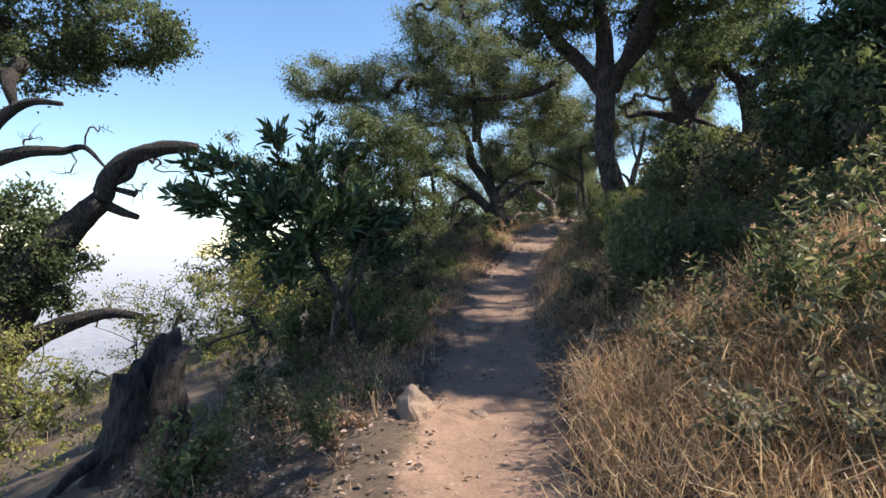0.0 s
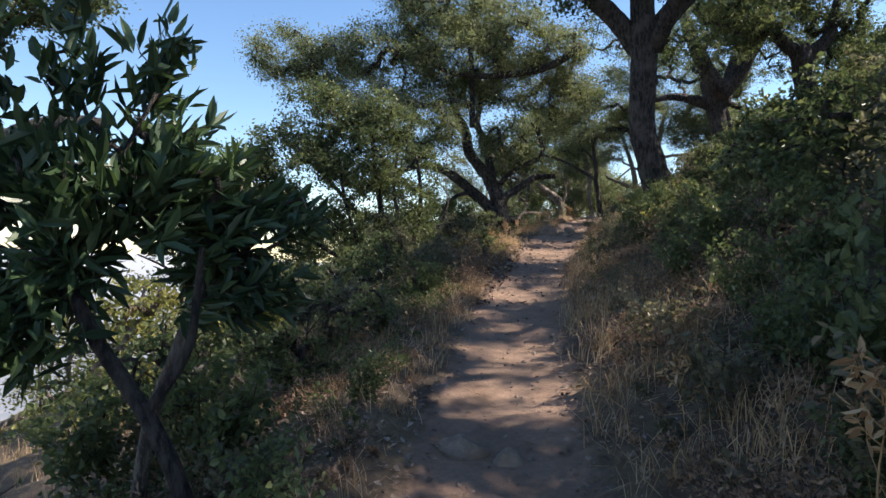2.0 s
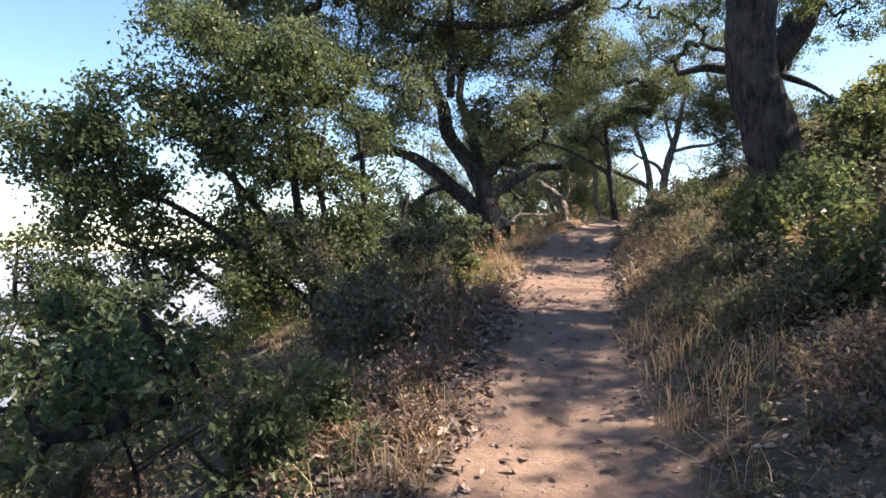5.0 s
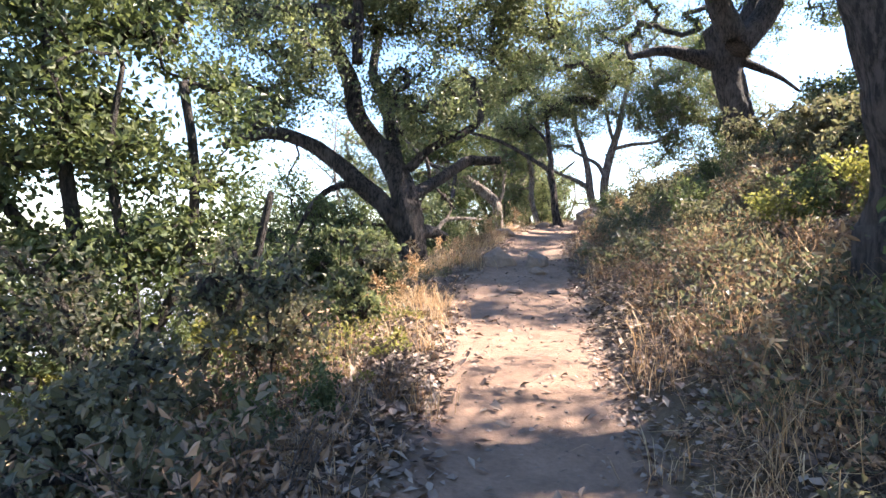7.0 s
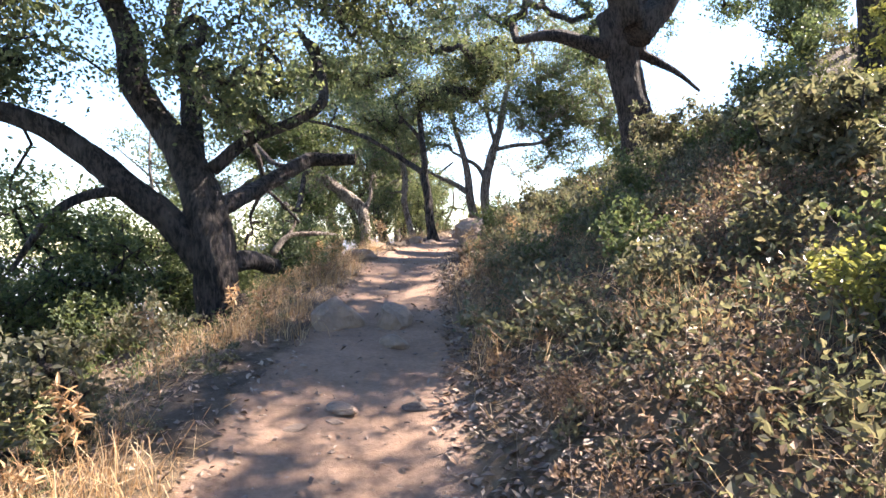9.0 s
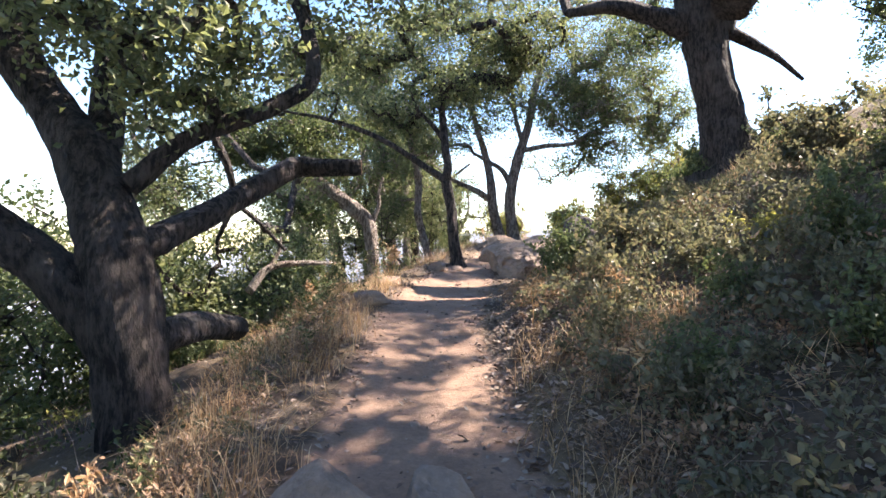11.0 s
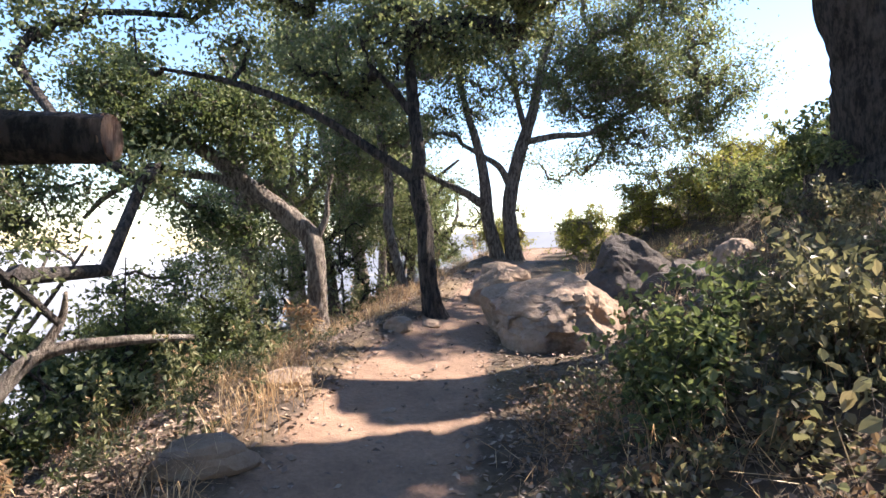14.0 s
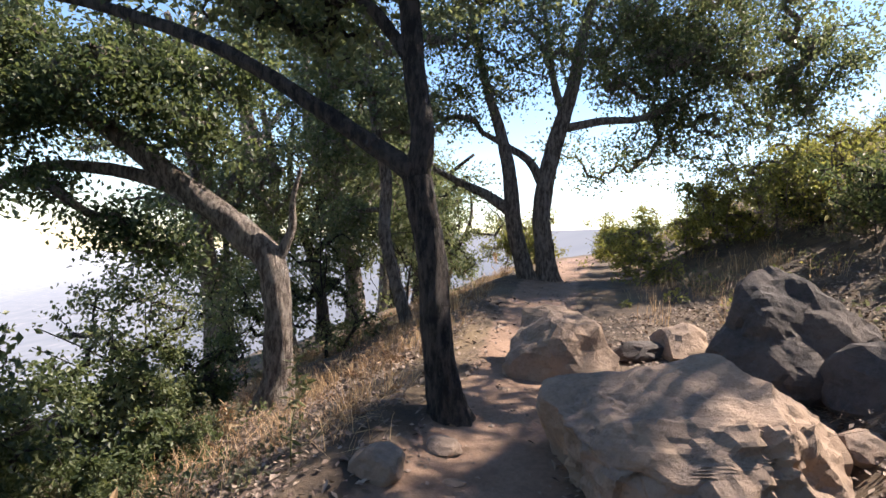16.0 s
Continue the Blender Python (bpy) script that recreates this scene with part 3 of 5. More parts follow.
# Trees by the boulders.
tree("oak_tree", "slim forked oak with a flared base beside the trail", [
    [(7.32, 29.30, 2.88, 0.191), (7.25, 29.33, 3.24, 0.132), (7.20, 29.35, 3.63, 0.113), (7.16, 29.37, 4.12, 0.103), (7.10, 29.40, 4.51, 0.103), (7.05, 29.42, 4.78, 0.108)],
    [(7.05, 29.42, 4.78, 0.098), (7.08, 29.41, 5.12, 0.088), (7.01, 29.44, 5.64, 0.078), (6.97, 29.46, 6.13, 0.069), (6.93, 29.48, 6.71, 0.049)],
    [(7.03, 29.42, 4.81, 0.083), (6.79, 29.51, 4.97, 0.069), (6.37, 29.66, 5.26, 0.059), (5.90, 29.82, 5.57, 0.054), (5.44, 30.07, 5.81, 0.050), (4.75, 30.50, 6.09, 0.039), (3.97, 30.77, 6.23, 0.023)],
    [(7.01, 29.44, 5.59, 0.049), (6.78, 29.53, 5.93, 0.044), (6.50, 29.63, 6.22, 0.034), (6.36, 29.68, 6.61, 0.022)],
    [(7.29, 29.29, 3.05, 0.063), (7.42, 29.09, 2.95, 0.052), (7.54, 28.94, 2.87, 0.032)],
    [(7.24, 29.31, 3.05, 0.059), (7.10, 29.25, 2.91, 0.043), (7.00, 29.18, 2.84, 0.023)],
# The last three lobes are out of view, added to shade the slope below.
], [(6.88, 29.77, 6.63, 0.772), (5.82, 30.14, 6.31, 0.515), (4.67, 30.73, 6.36, 0.532), (6.53, 30.08, 5.96, 0.319), (7.97, 29.68, 6.88, 0.594), (5.09, 30.38, 5.83, 0.335), (3.91, 30.99, 6.56, 0.532), (6.93, 30.05, 7.94, 0.810), (5.66, 30.40, 7.55, 0.692), (8.19, 29.81, 8.08, 0.725), (4.38, 30.92, 7.68, 0.702), (8.6, 30.4, 7.6, 0.9), (9.2, 29.6, 8.0, 0.9), (8.2, 31.5, 7.5, 0.8)], BARK_OAK, LEAF_OLIVE, twigs=420, per_twig=54, size=0.058, width=0.032, clump=0.36)

tree("oak_tree", "leaning oak with peeling bark below the trail", [
    [(6.33, 33.00, 2.31, 0.208), (6.33, 33.01, 2.91, 0.184), (6.31, 33.02, 3.47, 0.168), (6.21, 33.06, 4.03, 0.176), (5.89, 33.18, 4.38, 0.184), (5.59, 33.28, 4.62, 0.176)],
    [(5.66, 33.26, 4.58, 0.160), (5.13, 33.45, 5.01, 0.144), (4.60, 33.64, 5.44, 0.136), (3.99, 33.85, 5.87, 0.112), (3.23, 34.12, 6.38, 0.088), (2.31, 34.44, 6.84, 0.056)],
    [(5.51, 33.31, 4.67, 0.120), (4.90, 33.53, 5.01, 0.096), (4.22, 33.76, 5.17, 0.080), (3.47, 34.02, 5.18, 0.072), (2.79, 34.25, 4.81, 0.056), (2.34, 34.40, 4.36, 0.032)],
    [(6.26, 33.04, 3.95, 0.080), (6.46, 32.98, 4.43, 0.056), (6.48, 32.98, 4.83, 0.040), (6.57, 32.96, 5.23, 0.024)],
], [(5.20, 33.43, 5.61, 0.600), (4.25, 33.55, 6.11, 0.702), (3.20, 33.70, 5.89, 0.647), (4.78, 33.90, 6.65, 0.705), (2.84, 34.05, 6.86, 0.780), (5.73, 33.68, 6.52, 0.503), (3.57, 33.56, 4.91, 0.342), (4.99, 33.49, 4.17, 0.280), (4.34, 33.50, 4.39, 0.312)], BARK_PALE, LEAF_OAK, twigs=380, per_twig=58, clump=0.4)

tree("oak_tree", "thin crooked oak among dry grass", [
    [(8.70, 35.15, 2.60, 0.139), (8.56, 35.20, 3.13, 0.118), (8.39, 35.27, 3.78, 0.107), (8.23, 35.34, 4.52, 0.102), (8.26, 35.34, 5.38, 0.097), (8.06, 35.42, 6.45, 0.086), (7.92, 35.47, 7.31, 0.075), (7.88, 35.50, 8.38, 0.048)],
], [(7.89, 35.49, 7.52, 0.858), (7.53, 35.80, 6.05, 0.655), (8.51, 35.26, 6.67, 0.644), (6.94, 36.34, 7.09, 0.729), (7.60, 36.08, 4.75, 0.505), (8.18, 35.94, 9.92, 1.234), (9.26, 35.55, 8.37, 0.897), (6.71, 36.44, 8.77, 1.009)], BARK_PALE, LEAF_OLIVE, twigs=300, per_twig=75, clump=0.45)

tree("oak_tree", "oak with two pale trunks beside the trail", [
    [(11.73, 35.70, 3.40, 0.244), (11.64, 35.74, 4.13, 0.195), (11.58, 35.77, 4.86, 0.183), (11.64, 35.76, 5.59, 0.171), (11.85, 35.70, 6.45, 0.158), (12.13, 35.61, 7.42, 0.134), (12.29, 35.57, 8.40, 0.110), (12.57, 35.49, 9.50, 0.073)],
    [(11.36, 35.83, 3.41, 0.207), (11.18, 35.90, 4.12, 0.171), (11.02, 35.96, 4.85, 0.158), (10.95, 36.00, 5.70, 0.134), (10.78, 36.07, 6.55, 0.110), (10.45, 36.19, 7.64, 0.085), (10.17, 36.30, 8.98, 0.055)],
    [(11.90, 35.68, 6.63, 0.085), (12.71, 35.40, 6.80, 0.079), (13.52, 35.13, 6.89, 0.067), (14.32, 34.86, 7.34, 0.049), (15.12, 34.59, 7.84, 0.030)],
    [(11.06, 35.95, 4.91, 0.122), (10.54, 36.14, 5.27, 0.098), (9.96, 36.34, 5.56, 0.073), (9.49, 36.50, 5.80, 0.049)],
    [(11.61, 35.77, 5.47, 0.110), (11.34, 35.87, 5.95, 0.085), (10.93, 36.01, 6.25, 0.073), (10.41, 36.19, 6.54, 0.049)],
    [(11.96, 35.66, 6.87, 0.085), (11.76, 35.74, 7.66, 0.073), (11.65, 35.79, 8.51, 0.055), (11.53, 35.84, 9.49, 0.037)],
], [(10.97, 36.02, 8.02, 1.219), (12.58, 35.47, 8.53, 1.341), (14.40, 35.16, 8.28, 1.061), (15.98, 34.82, 7.99, 0.887), (9.83, 36.40, 7.02, 0.792), (11.64, 35.81, 9.73, 1.341), (14.07, 35.25, 6.28, 0.374), (12.61, 35.43, 5.73, 0.244), (10.56, 37.19, 5.54, 0.461), (15.39, 35.01, 6.97, 0.507), (11.76, 36.12, 12.36, 1.623), (14.15, 35.49, 11.26, 1.395), (9.89, 36.75, 11.08, 1.435), (14.41, 35.14, 7.29, 0.811), (13.46, 35.48, 7.89, 0.936), (15.37, 35.04, 8.99, 1.141), (16.35, 34.68, 7.24, 0.634), (13.12, 35.36, 6.48, 0.492), (14.15, 35.25, 9.40, 1.248), (14.54, 34.59, 7.87, 0.8), (15.17, 33.84, 8.05, 0.8), (15.72, 33.11, 7.49, 0.8), (16.39, 32.89, 8.22, 0.7), (14.38, 35.17, 6.9, 0.6), (13.57, 36.0, 8.51, 0.9), (14.98, 34.42, 6.64, 0.5), (15.59, 33.68, 6.88, 0.6), (14.14, 35.28, 9.06, 0.9), (14.46, 32.42, 8.39, 0.8), (14.12, 33.64, 9.62, 1.0), (14.84, 33.36, 10.1, 1.0), (14.03, 36.34, 6.27, 0.50), (14.52, 35.64, 6.40, 0.50), (13.60, 37.02, 5.81, 0.40), (14.84, 35.00, 6.03, 0.35), (12.83, 36.77, 6.63, 0.50)], BARK_PALE, LEAF_OLIVE, twigs=1000, per_twig=66, clump=0.5)

# Valley-side oak with dead, bare limbs.
tree("oak_tree", "old oak with bare dead limbs on the slope below", [
    [(-11.75, 14.80, -1.95, 0.617), (-11.17, 14.80, -0.51, 0.548), (-10.45, 14.80, 0.94, 0.494), (-9.59, 14.80, 1.94, 0.357), (-8.72, 14.80, 2.74, 0.274)],
    [(-8.72, 14.80, 2.74, 0.247), (-8.54, 14.80, 3.25, 0.233), (-8.21, 14.80, 3.68, 0.219), (-7.71, 14.80, 3.94, 0.205), (-6.99, 14.80, 4.09, 0.179), (-6.26, 14.80, 4.09, 0.110)],
    [(-7.86, 14.80, 3.90, 0.124), (-8.02, 14.80, 3.39, 0.096), (-8.44, 14.80, 3.10, 0.069), (-7.86, 14.80, 2.89, 0.083)],
    [(-8.72, 14.80, 2.67, 0.138), (-8.21, 14.80, 2.45, 0.110), (-7.78, 14.80, 2.31, 0.069)],
    [(-12.18, 14.80, 3.54, 0.205), (-11.32, 14.80, 3.82, 0.179), (-10.45, 14.80, 4.00, 0.138), (-9.72, 14.80, 4.00, 0.103), (-9.15, 14.80, 4.09, 0.069), (-8.64, 14.80, 3.60, 0.034)],
    [(-11.32, 14.80, -1.37, 0.343), (-10.45, 14.80, -0.79, 0.274), (-9.44, 14.80, -0.36, 0.205), (-8.57, 14.80, -0.14, 0.138), (-7.71, 14.80, -0.22, 0.083)],
    [(-11.60, 14.80, 4.55, 0.179), (-11.03, 14.80, 5.05, 0.138), (-10.45, 14.80, 5.27, 0.096), (-9.72, 14.80, 5.20, 0.055)],
], [(-11.25, 16.87, 7.78, 1.481), (-8.95, 16.87, 7.78, 1.399), (-7.96, 16.87, 7.60, 0.703), (-11.81, 16.28, 6.59, 1.111), (-14.03, 16.28, 8.50, 2.381), (-11.03, 14.80, 2.09, 0.866), (-10.02, 14.80, 1.51, 0.617), (-12.18, 14.80, 0.94, 1.443), (-10.27, 16.87, 9.74, 1.810), (-10.45, 14.80, 2.52, 0.793), (-9.44, 14.80, 1.09, 0.548), (-10.88, 14.80, 0.51, 1.011), (-9.87, 14.80, 0.21, 0.548), (-10.43, 16.87, 6.95, 0.987)], BARK_DARK, LEAF_OAK, twigs=620, per_twig=84, clump=0.36, size=0.088, width=0.05, thick=0.016,
    bare=[(-7.28, 14.80, 3.82, 0.548), (-7.86, 14.80, 2.95, 0.479), (-6.56, 14.80, 3.54, 0.412), (-9.59, 14.80, 3.54, 0.412), (-10.45, 14.80, 4.40, 0.412), (-6.41, 14.80, 2.37, 0.343), (-8.72, 14.80, 4.55, 0.343)])

# Laurel-like shrub beside the trail.
tree("laurel_shrub", "glossy long-leaved shrub with a thin slanting trunk", [
    [(-0.83, 6.34, 0.25, 0.046), (-0.94, 6.34, 0.61, 0.042), (-1.09, 6.34, 0.92, 0.039), (-1.29, 6.34, 1.22, 0.035), (-1.41, 6.34, 1.45, 0.032), (-1.50, 6.34, 1.69, 0.025), (-1.53, 6.34, 2.01, 0.014)],
    [(-1.09, 6.34, 0.92, 0.028), (-0.90, 6.34, 1.20, 0.021), (-0.85, 6.34, 1.48, 0.018), (-0.83, 6.34, 1.69, 0.011)],
    [(-1.39, 6.34, 1.41, 0.021), (-1.71, 6.34, 1.66, 0.018), (-2.06, 6.34, 1.76, 0.014), (-2.38, 6.34, 1.76, 0.009)],
    [(-1.46, 6.34, 1.59, 0.018), (-1.25, 6.34, 2.01, 0.014), (-1.04, 6.34, 2.40, 0.009)],
], [(-1.53, 6.34, 2.01, 0.456), (-2.00, 6.24, 2.10, 0.410), (-2.17, 6.14, 1.69, 0.365), (-1.08, 6.44, 2.06, 0.433), (-1.71, 6.34, 1.34, 0.386), (-0.69, 6.64, 1.47, 0.285), (-1.43, 6.34, 2.50, 0.158), (-1.08, 6.44, 2.49, 0.162), (-1.86, 6.24, 2.44, 0.188), (-1.53, 6.34, 1.55, 0.281), (-0.80, 6.64, 1.78, 0.228), (-2.14, 6.14, 2.45, 0.166), (-1.43, 6.34, 2.82, 0.140), (-1.79, 6.24, 2.75, 0.171), (-1.04, 6.44, 2.67, 0.144), (-2.24, 6.14, 2.52, 0.249), (-2.61, 6.04, 2.01, 0.322), (-2.55, 6.03, 2.46, 0.225)],
    BARK_OAK, LEAF_LAUREL, twigs=270, per_twig=14, size=0.115, width=0.03, clump=0.1, thick=0.004, knobs=0.04, category="shrub", pointed=True, hollow=0.2, rosette=True, droop=0.0)

tree("laurel_shrub", "smaller glossy long-leaved shrub with a crooked pale stem", [
    [(-1.30, 6.62, 0.20, 0.040), (-1.22, 6.62, 0.75, 0.036), (-1.08, 6.62, 1.15, 0.032), (-0.95, 6.62, 1.50, 0.026), (-0.88, 6.66, 1.85, 0.016)],
    [(-1.00, 6.62, 1.38, 0.020), (-0.78, 6.74, 1.60, 0.015), (-0.58, 6.86, 1.74, 0.009)],
    [(-0.93, 6.63, 1.60, 0.018), (-1.05, 6.66, 1.90, 0.013), (-1.10, 6.70, 2.15, 0.008)],
], [(-0.80, 6.74, 1.92, 0.36), (-0.52, 6.92, 1.93, 0.17), (-1.02, 6.68, 2.12, 0.34), (-0.95, 6.78, 1.58, 0.28), (-0.70, 6.80, 2.25, 0.20)],
    BARK_PALE, LEAF_LAUREL, twigs=56, per_twig=12, size=0.115, width=0.03, clump=0.1, thick=0.004, knobs=0.04, category="shrub", pointed=True, hollow=0.2, rosette=True, droop=0.0)

# Thicket of scrub oak on the valley side.
tree("scrub_oak", "dense many-stemmed scrub oak thicket below the trail", [
    [(-0.93, 17.83, 1.03, 0.084), (-1.10, 17.83, 1.93, 0.073), (-1.27, 17.83, 2.83, 0.062), (-1.38, 17.83, 3.72, 0.050), (-1.49, 17.83, 4.62, 0.045)],
    [(-1.04, 17.83, 1.26, 0.067), (-1.82, 17.83, 1.82, 0.056), (-2.72, 17.84, 2.49, 0.050), (-3.62, 17.85, 2.93, 0.039), (-4.74, 17.87, 3.05, 0.034)],
    [(-0.85, 18.12, 1.24, 0.069), (-0.39, 18.12, 2.16, 0.058), (-0.28, 18.12, 3.08, 0.046), (-0.39, 18.12, 4.00, 0.046)],
    [(-1.29, 17.33, 1.28, 0.064), (-2.15, 17.34, 1.50, 0.054), (-2.90, 17.35, 1.93, 0.043), (-3.65, 17.36, 2.14, 0.043)],
    [(-0.99, 18.33, 1.23, 0.070), (-1.93, 18.33, 2.63, 0.059), (-2.87, 18.34, 3.68, 0.047), (-3.80, 18.35, 4.50, 0.041)],
    [(-0.70, 17.82, 1.14, 0.062), (-0.76, 17.82, 2.15, 0.050), (-0.93, 17.82, 3.16, 0.039), (-0.82, 17.82, 4.06, 0.022)],
    [(-1.51, 17.63, 1.16, 0.061), (-1.84, 17.63, 2.04, 0.050), (-2.12, 17.64, 3.03, 0.039), (-2.23, 17.64, 3.91, 0.022)],
    [(-0.29, 18.32, 1.23, 0.064), (0.18, 18.31, 2.05, 0.053), (0.41, 18.31, 2.98, 0.035)],
], [(-1.87, 18.03, 3.98, 1.369), (-3.40, 17.85, 3.83, 1.234), (-0.53, 18.32, 3.57, 0.995), (-4.60, 17.56, 3.56, 0.928), (-2.78, 18.04, 5.01, 1.027), (-3.87, 17.36, 2.57, 0.805), (-1.23, 18.32, 4.97, 0.995), (-5.59, 17.37, 4.18, 0.697), (-0.29, 18.32, 2.40, 0.644), (-0.93, 17.82, 2.04, 0.673), (-1.72, 17.33, 1.71, 0.590), (-3.01, 17.35, 1.82, 0.536), (-2.27, 17.84, 2.38, 0.953), (-6.12, 17.38, 4.71, 0.483)],
    BARK_DARK, LEAF_OAK, twigs=620, per_twig=72, clump=0.28, category="shrub", skip_trunk=0.2)

# Dark tree overhanging the bank at the start.
tree("bay_tree", "dark leafy tree leaning over the bank", [
    [(5.30, 6.00, 1.04, 0.176), (5.24, 6.00, 1.86, 0.146), (5.07, 6.00, 2.62, 0.129), (4.77, 6.00, 3.38, 0.105), (4.54, 6.00, 4.08, 0.070)],
    [(5.13, 6.00, 2.44, 0.088), (4.66, 6.00, 2.79, 0.064), (4.19, 6.00, 3.20, 0.035)],
], [(4.19, 6.00, 3.73, 0.439), (4.66, 6.00, 3.03, 0.585), (3.90, 6.00, 2.91, 0.263), (4.77, 6.00, 4.37, 0.731), (3.72, 6.20, 3.80, 0.212), (4.54, 6.00, 2.15, 0.439)]
    # Lobes above z 5.3 are out of view, added to shade trail and slope.
    + [(4.82, 7.0, 4.1, 0.7), (4.82, 6.5, 3.34, 0.6), (4.9, 5.6, 4.4, 0.7), (4.92, 6.5, 2.65, 0.6), (5.5, 6.0, 4.6, 0.8), (5.7, 6.2, 3.6, 0.8), (3.4, 4.5, 5.9, 0.8), (4.3, 5.3, 6.0, 0.9), (3.2, 5.7, 6.2, 0.8), (2.7, 4.6, 6.3, 0.7), (3.3, 3.3, 5.5, 0.75), (2.6, 2.4, 5.4, 0.7), (3.9, 6.9, 6.2, 0.9), (2.0, 4.6, 6.4, 1.1), (2.4, 3.4, 6.2, 1.0), (1.6, 6.2, 6.6, 1.0), (5.2, 5.4, 5.4, 0.9)], BARK_DARK, LEAF_LAUREL, twigs=900, per_twig=66, clump=0.16, size=0.085, width=0.03, thick=0.006)


# Trees and thickets farther off.
def small_tree(name, label, x, y, tall, wide, bark, leaf, twigs=110, per_twig=80, size=0.075, low=0.25, category="tree", group=""):
    z = float(height(x, y))
    lean = RNG.normal(size=2) * 0.12 * tall
    thin = 0.4 if category != "tree" or low >= 0.5 else 1.0
    top = (x + lean[0], y + lean[1])
    stem = [(x, y, z - 0.1, tall * 0.028 * thin), (x + lean[0] * 0.2, y + lean[1] * 0.3, z + tall * 0.25, tall * 0.022 * thin), (*top, z + tall * 0.6, tall * 0.014 * thin), (top[0], top[1], z + tall * 0.9, tall * 0.006 * thin)]
    limbs = [stem]
    for a in RNG.uniform(0, 6.28, 4):
        h = RNG.uniform(0.2, 0.5)
        r = wide * RNG.uniform(0.5, 0.85)
        limbs.append([(x + lean[0] * h, y + lean[1] * h, z + tall * h, tall * 0.015 * thin), (x + math.cos(a) * r * 0.5, y + math.sin(a) * r * 0.5, z + tall * (h + 0.17), tall * 0.011 * thin), (x + math.cos(a) * r, y + math.sin(a) * r, z + tall * (h + 0.3), tall * 0.006 * thin)])
    lobes = []
    for _ in range(9):
        a, q, h = RNG.uniform(0, 6.28), wide * RNG.uniform(0, 0.7), RNG.uniform(low, 0.88)
        lobes.append((x + math.cos(a) * q, y + math.sin(a) * q, z + tall * h, wide * RNG.uniform(0.35, 0.55)))
    return tree(name, label, limbs, lobes, bark, leaf, twigs=twigs, per_twig=per_twig, size=size, width=size * 0.55, clump=wide * 0.16, category=category, group=group)


for x, y, tall, wide in [(-4.5, 27, 4.5, 2.6), (-1.5, 31, 5.5, 2.8), (8.0, 41, 6.5, 3.0), (-7, 21, 3.5, 2.2), (12.0, 46, 6.0, 2.6), (10.5, 43, 7.5, 3.0), (5.6, 43, 6.0, 2.8)]:
    small_tree("oak_tree", "leafy oak on the slope below the trail", x, y, tall, wide, BARK_DARK, LEAF_OAK if x < 4 else LEAF_OLIVE, 110, 70, 0.085, group="oaks below the trail")
# Added oaks, largely out of view; most stand here to shade the trail.
for x, y, tall, wide in [(17.5, 27, 3, 2.2), (10.5, 10, 5, 2.6), (14.0, 14, 5.5, 2.6), (8.0, 6.6, 5.6, 2.4), (8.2, 10.6, 5.6, 2.4)]:
    small_tree("oak_tree", "dark leafy oak added on the hillside above", x, y, tall, wide, BARK_DARK, LEAF_OAK, 110, 70, 0.085, group="oaks above the trail")
for x, y, tall, wide in [(7.3, 35.6, 2.6, 1.5), (9.3, 37.6, 2.8, 1.7), (6.0, 37, 2.4, 1.6), (4.5, 34, 2.4, 1.6), (10.6, 38.6, 2.6, 1.5)]:
    small_tree("thicket_bush", "green thicket bush behind the oaks", x, y, tall, wide, BARK_DARK, LEAF_OLIVE, 60, 60, 0.06, 0.1, "shrub", "thicket behind the oaks")
for x, y, tall, wide in [(13.0, 40.5, 1.7, 1.1), (14.4, 42.5, 1.6, 1.2), (16.8, 40.3, 1.2, 1.0), (18.3, 42.5, 1.3, 1.2), (15.8, 45, 1.8, 1.3), (14.3, 36.2, 1.2, 1.0), (15.2, 38.4, 1.3, 1.1), (13.4, 34.5, 1.1, 0.9), (14.6, 35.1, 1.6, 1.1), (15.0, 34.4, 1.8, 1.2), (15.4, 33.6, 1.8, 1.2), (15.6, 32.6, 1.8, 1.2), (16.4, 34.6, 1.9, 1.3), (13.6, 39.8, 1.7, 1.0), (16.6, 33.0, 1.6, 1.2), (17.4, 33.8, 1.6, 1.2)]:
    small_tree("sage_bush", "sunlit yellow-green sage bush beside the trail", x, y, tall, wide, BARK_DEAD, LEAF_YELLOW, 50, 46, 0.055, 0.05, "shrub", "sage bushes")
for x, y, tall, wide in [(-3.4, 10.5, 1.6, 1.3), (-4.6, 12.6, 1.6, 1.5), (-2.6, 13.2, 1.4, 1.2), (-6.5, 14.5, 2.0, 1.7), (-8.5, 11, 2.4, 1.8), (-3.6, 16.2, 1.6, 1.4), (-6.2, 8.2, 1.3, 1.3), (-9, 17, 2.4, 2.0), (0.8, 28, 1.8, 1.5), (-0.8, 24.5, 1.5, 1.4), (2.2, 30, 1.8, 1.5)]:
    small_tree("slope_bush", "yellow-green bush on the slope below", x, y, tall, wide, BARK_DEAD, LEAF_YELLOW if y < 20 else LEAF_OLIVE, 42, 55, 0.058, 0.05, "shrub", "bushes on the slope")


